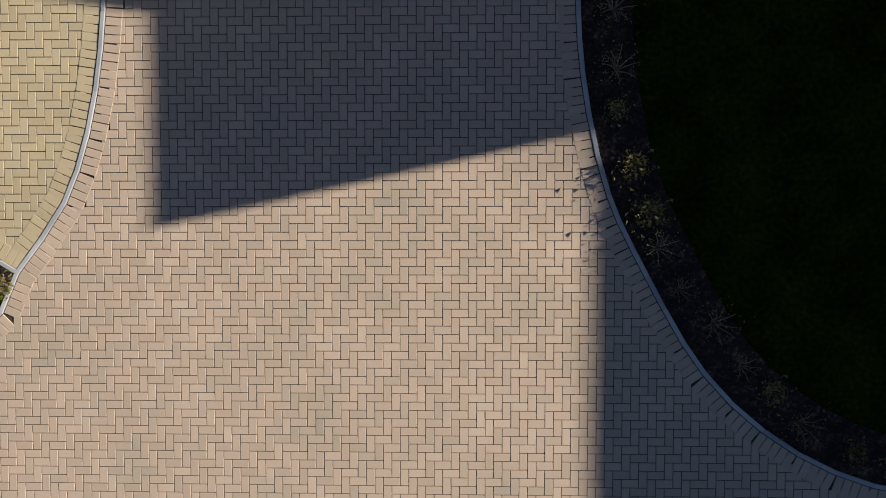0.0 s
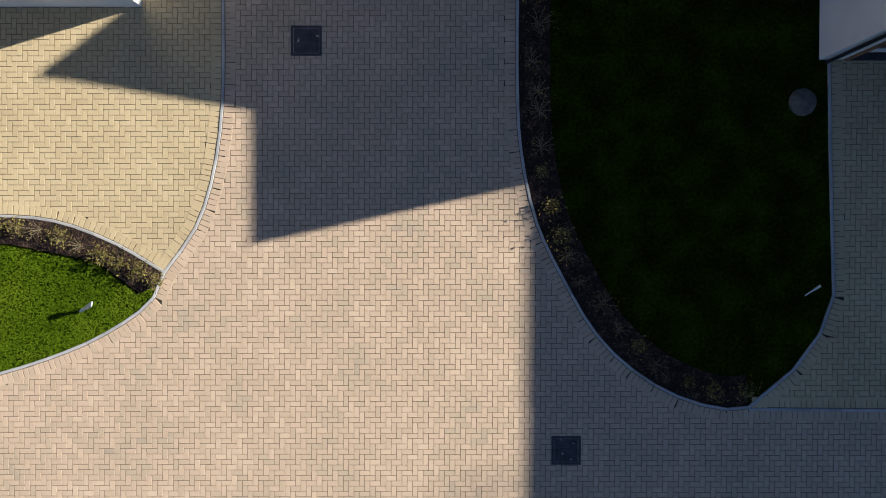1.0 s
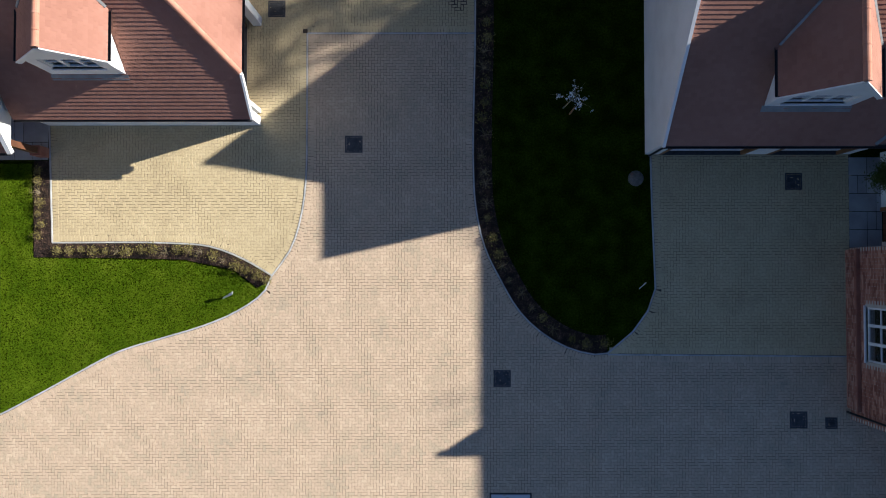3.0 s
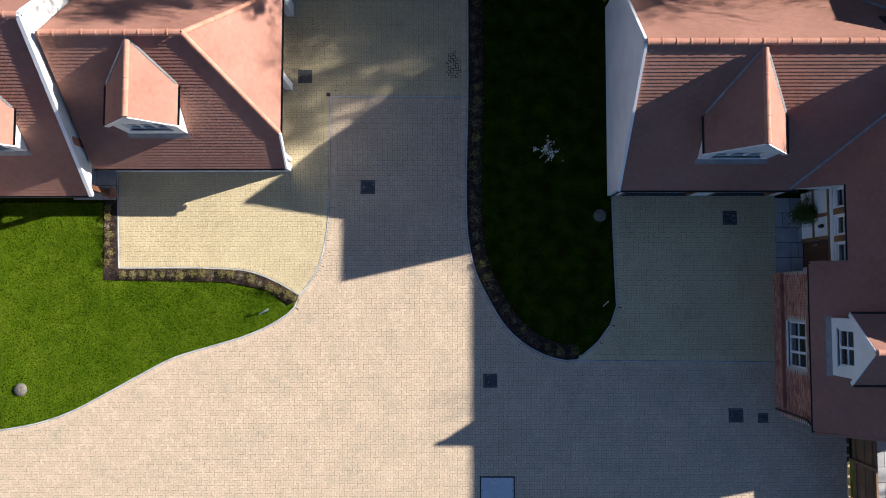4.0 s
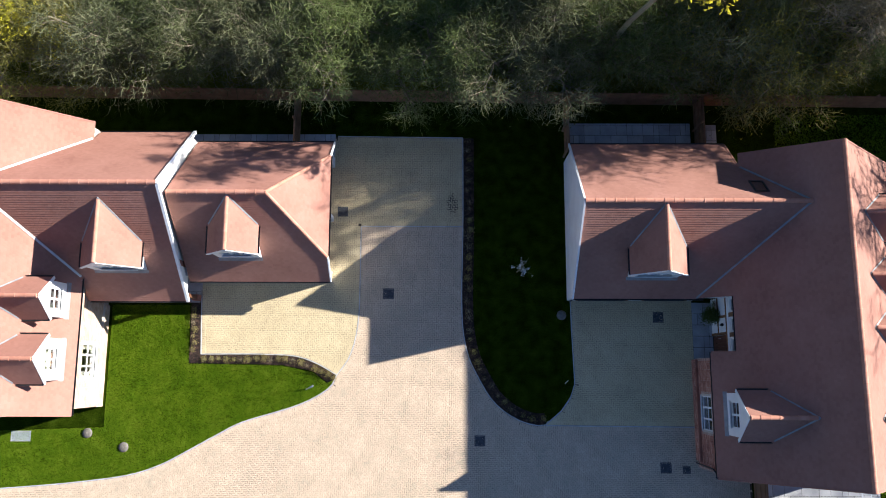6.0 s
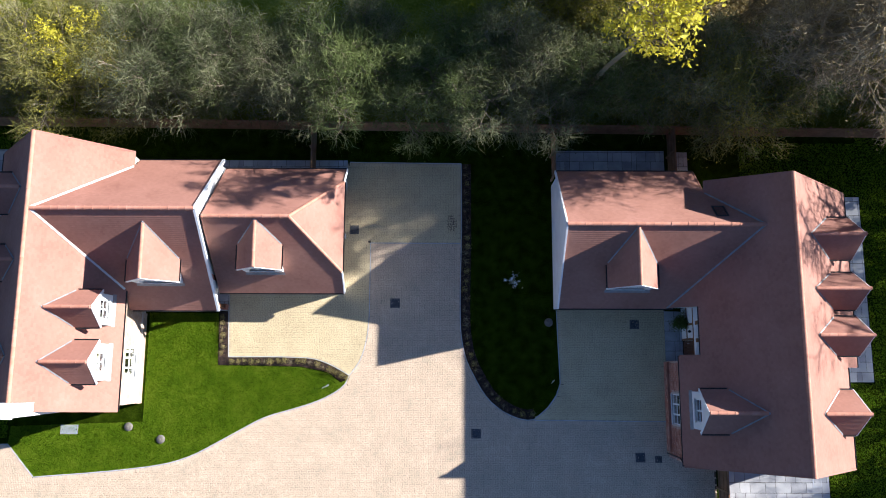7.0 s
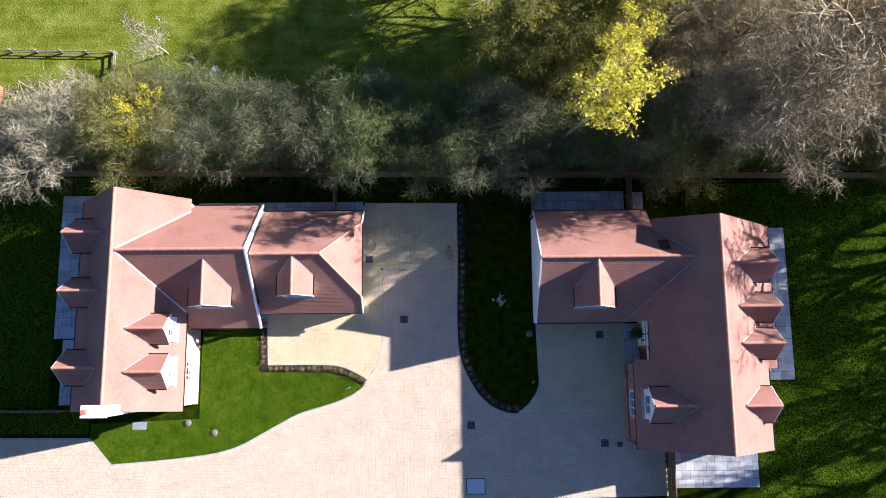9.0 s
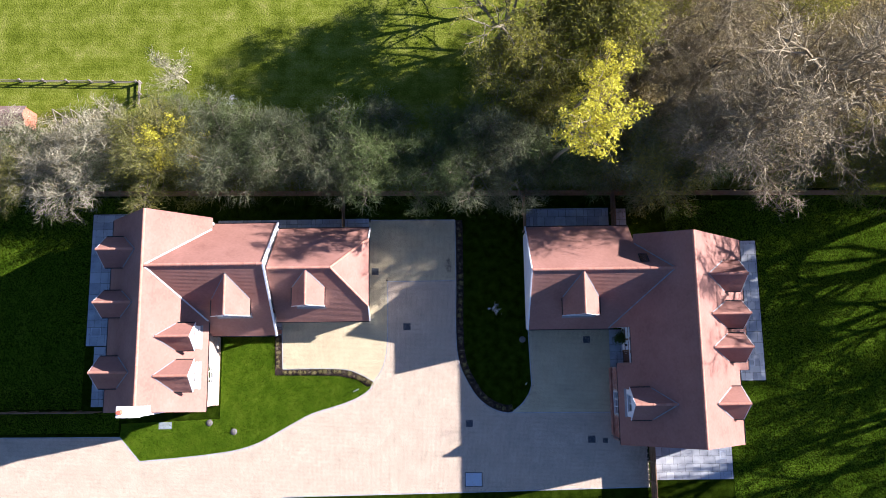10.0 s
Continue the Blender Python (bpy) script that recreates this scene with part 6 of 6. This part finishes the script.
for i in range(12):
    box(b, -1.2 + i * 0.2, -1.02 + i * 0.2, -0.9, 0.9, 1.7 + (i % 2) * 0.03, 1.74 + (i % 2) * 0.03)
part("roof", b, M_STEEL, lean, "grey corrugated sheet")
for x in (-1.1, 1.1):
    for y in (-0.8, 0.8):
        part("post", box(bmesh.new(), x - 0.04, x + 0.04, y - 0.04, y + 0.04, 0, 1.72), M_WEATHERED, lean)
climb = thing("climbing_net", "pale timber frame with netting in the meadow", "climbing net", at=(-31.0, 18.2, 0))
for x in (-0.75, 0.75):
    part("rail", beam(bmesh.new(), (x, -0.9, 0.05), (x, 0.9, 1.9), 0.07, 0.07), M_PALEBARK, climb)
    part("post", box(bmesh.new(), x - 0.035, x + 0.035, 0.87, 0.94, 0, 1.9), M_PALEBARK, climb)
b = bmesh.new()
for i in range(8):
    t = i / 7
    beam(b, (-0.72, -0.9 + 1.8 * t, 0.05 + 1.85 * t), (0.72, -0.9 + 1.8 * t, 0.05 + 1.85 * t), 0.02, 0.02)
part("netting", b, M_WEATHERED, climb)
part("seat_box", box(bmesh.new(), -0.5, 0.5, 0.1, 0.6, 0, 0.5), M_WEATHERED, climb)

# open meadow beyond the boundary trees
tagged(part("meadow", flat(bmesh.new(), [(-300, 12.6), (300, 11.4), (300, 300), (-300, 300)], -0.1, 0.003), M_MEADOW), "sunlit yellow-green meadow beyond the boundary", "ground", kind="structure")
# woodland floor of brown leaf litter
M_LITTER = material("leaf_litter", [(0.25, (0.075, 0.065, 0.026)), (0.5, (0.13, 0.105, 0.05)), (0.75, (0.2, 0.155, 0.09))], 1.0, 25, 0.6, 0.95, 0.9, 0.05)
LITTER = [(10.5, 17.2), (16, 16.3), (24, 16.0), (33, 15.2), (60, 14.0), (60, 60), (13, 60), (11.5, 40), (14.5, 30), (16.5, 24), (13.5, 20)]
tagged(part("woodland_floor", flat(bmesh.new(), LITTER, -0.1, 0.006), M_LITTER), "brown leaf litter under the woodland trees", "ground", kind="structure")

# ---- grass blades on the lawns, left off the island to deepen its shade ----
LAWN = LAWN_S[:-1] + [(-25.4, -6.6), (-17.5, -6.3), (-17.5, 0.2), (-13.3, 0.2), (-13.2, -2.95), (-10.44, -3.0), (-8.16, -3.05), (-6.5, -3.4), (-5.75, -3.95)]


def blades(poly, count, seed, big=1.0, mat=None, name="grass_blades", label="short mown grass blades"):
    r = np.random.RandomState(seed)
    xs, ys = [p[0] for p in poly], [p[1] for p in poly]
    x, y = r.uniform(min(xs), max(xs), count * 3), r.uniform(min(ys), max(ys), count * 3)
    ok = inside(x, y, poly)
    x, y = x[ok][:count], y[ok][:count]
    n = len(x)
    a = r.uniform(0, 6.283, n)
    h, lean, w = r.uniform(0.022, 0.042, n) * (0.6 + 0.4 * big), r.uniform(0.02, 0.055, n) * big, r.uniform(0.011, 0.02, n) * big
    b = r.uniform(0, 6.283, n)
    z = np.zeros(n)
    v = np.stack([np.stack([x - np.cos(a) * w, y - np.sin(a) * w, z], 1), np.stack([x + np.cos(a) * w, y + np.sin(a) * w, z], 1), np.stack([x + np.cos(b) * lean, y + np.sin(b) * lean, h], 1)], 1).reshape(-1, 3)
    return raw(name, v.tolist(), np.arange(3 * n).reshape(-1, 3).tolist(), mat or M_BLADE, None, label, "stuff")


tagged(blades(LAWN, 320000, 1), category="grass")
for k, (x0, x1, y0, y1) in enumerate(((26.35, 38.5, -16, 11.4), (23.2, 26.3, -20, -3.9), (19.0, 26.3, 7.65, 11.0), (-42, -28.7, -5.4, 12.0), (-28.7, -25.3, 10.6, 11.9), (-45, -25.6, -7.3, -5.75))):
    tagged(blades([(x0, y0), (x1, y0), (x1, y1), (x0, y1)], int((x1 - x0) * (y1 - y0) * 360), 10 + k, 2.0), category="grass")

tagged(blades(LITTER[:4] + [(42, 14.8), (42, 34), (15, 34), (14.5, 30), (16.5, 24), (13.5, 20)], 45000, 30, 6.0, M_LEAF_BRONZE, "brushwood", "brown brushwood and dead leaves on the woodland floor"), category="undergrowth")

# ---- the paving blocks nearest to the flight's start, one by one ----
v, f = SHAPE
one = bpy.data.meshes.new("block")
one.from_pydata(v.tolist(), [], f)
one.materials.append(M_PINK_ONE)
for x, y, turn, rise in pink[near]:
    shared("block", one, pose(x, y, rise, 0, 0, math.degrees(turn)), drive)
gold_one = bpy.data.meshes.new("block")
gold_one.from_pydata(v.tolist(), [], f)
gold_one.materials.append(M_GOLD_ONE)
for spots, own in ((gold[near_w], gold_w), (parking[near_e], gold_e)):
    for x, y, turn, rise in spots:
        shared("block", gold_one, pose(x, y, rise, 0, 0, math.degrees(turn)), own)

# ---- bricks of the wall beside the parking ----
brick = bpy.data.meshes.new("brick")
b = bmesh.new()
box(b, 0.005, 0.22, -0.006, 0.03, 0.005, 0.07)
b.to_mesh(brick)
b.free()
brick.materials.append(M_BRICK_ONE)
m = wall_pose((w0, -2.6), (w0, sy), 0, 0)
for row in range(38):
    z = row * 0.075
    if z > WZ - 0.1:
        break
    u = -(row % 2) * 0.1125
    while u < 5.5:
        if u > -0.01 and not (1.72 < u + 0.11 < 3.8 and 0.85 < z < 2.35):
            shared("brick", brick, m @ pose(u, 0, z), brick_wall)
        u += 0.225
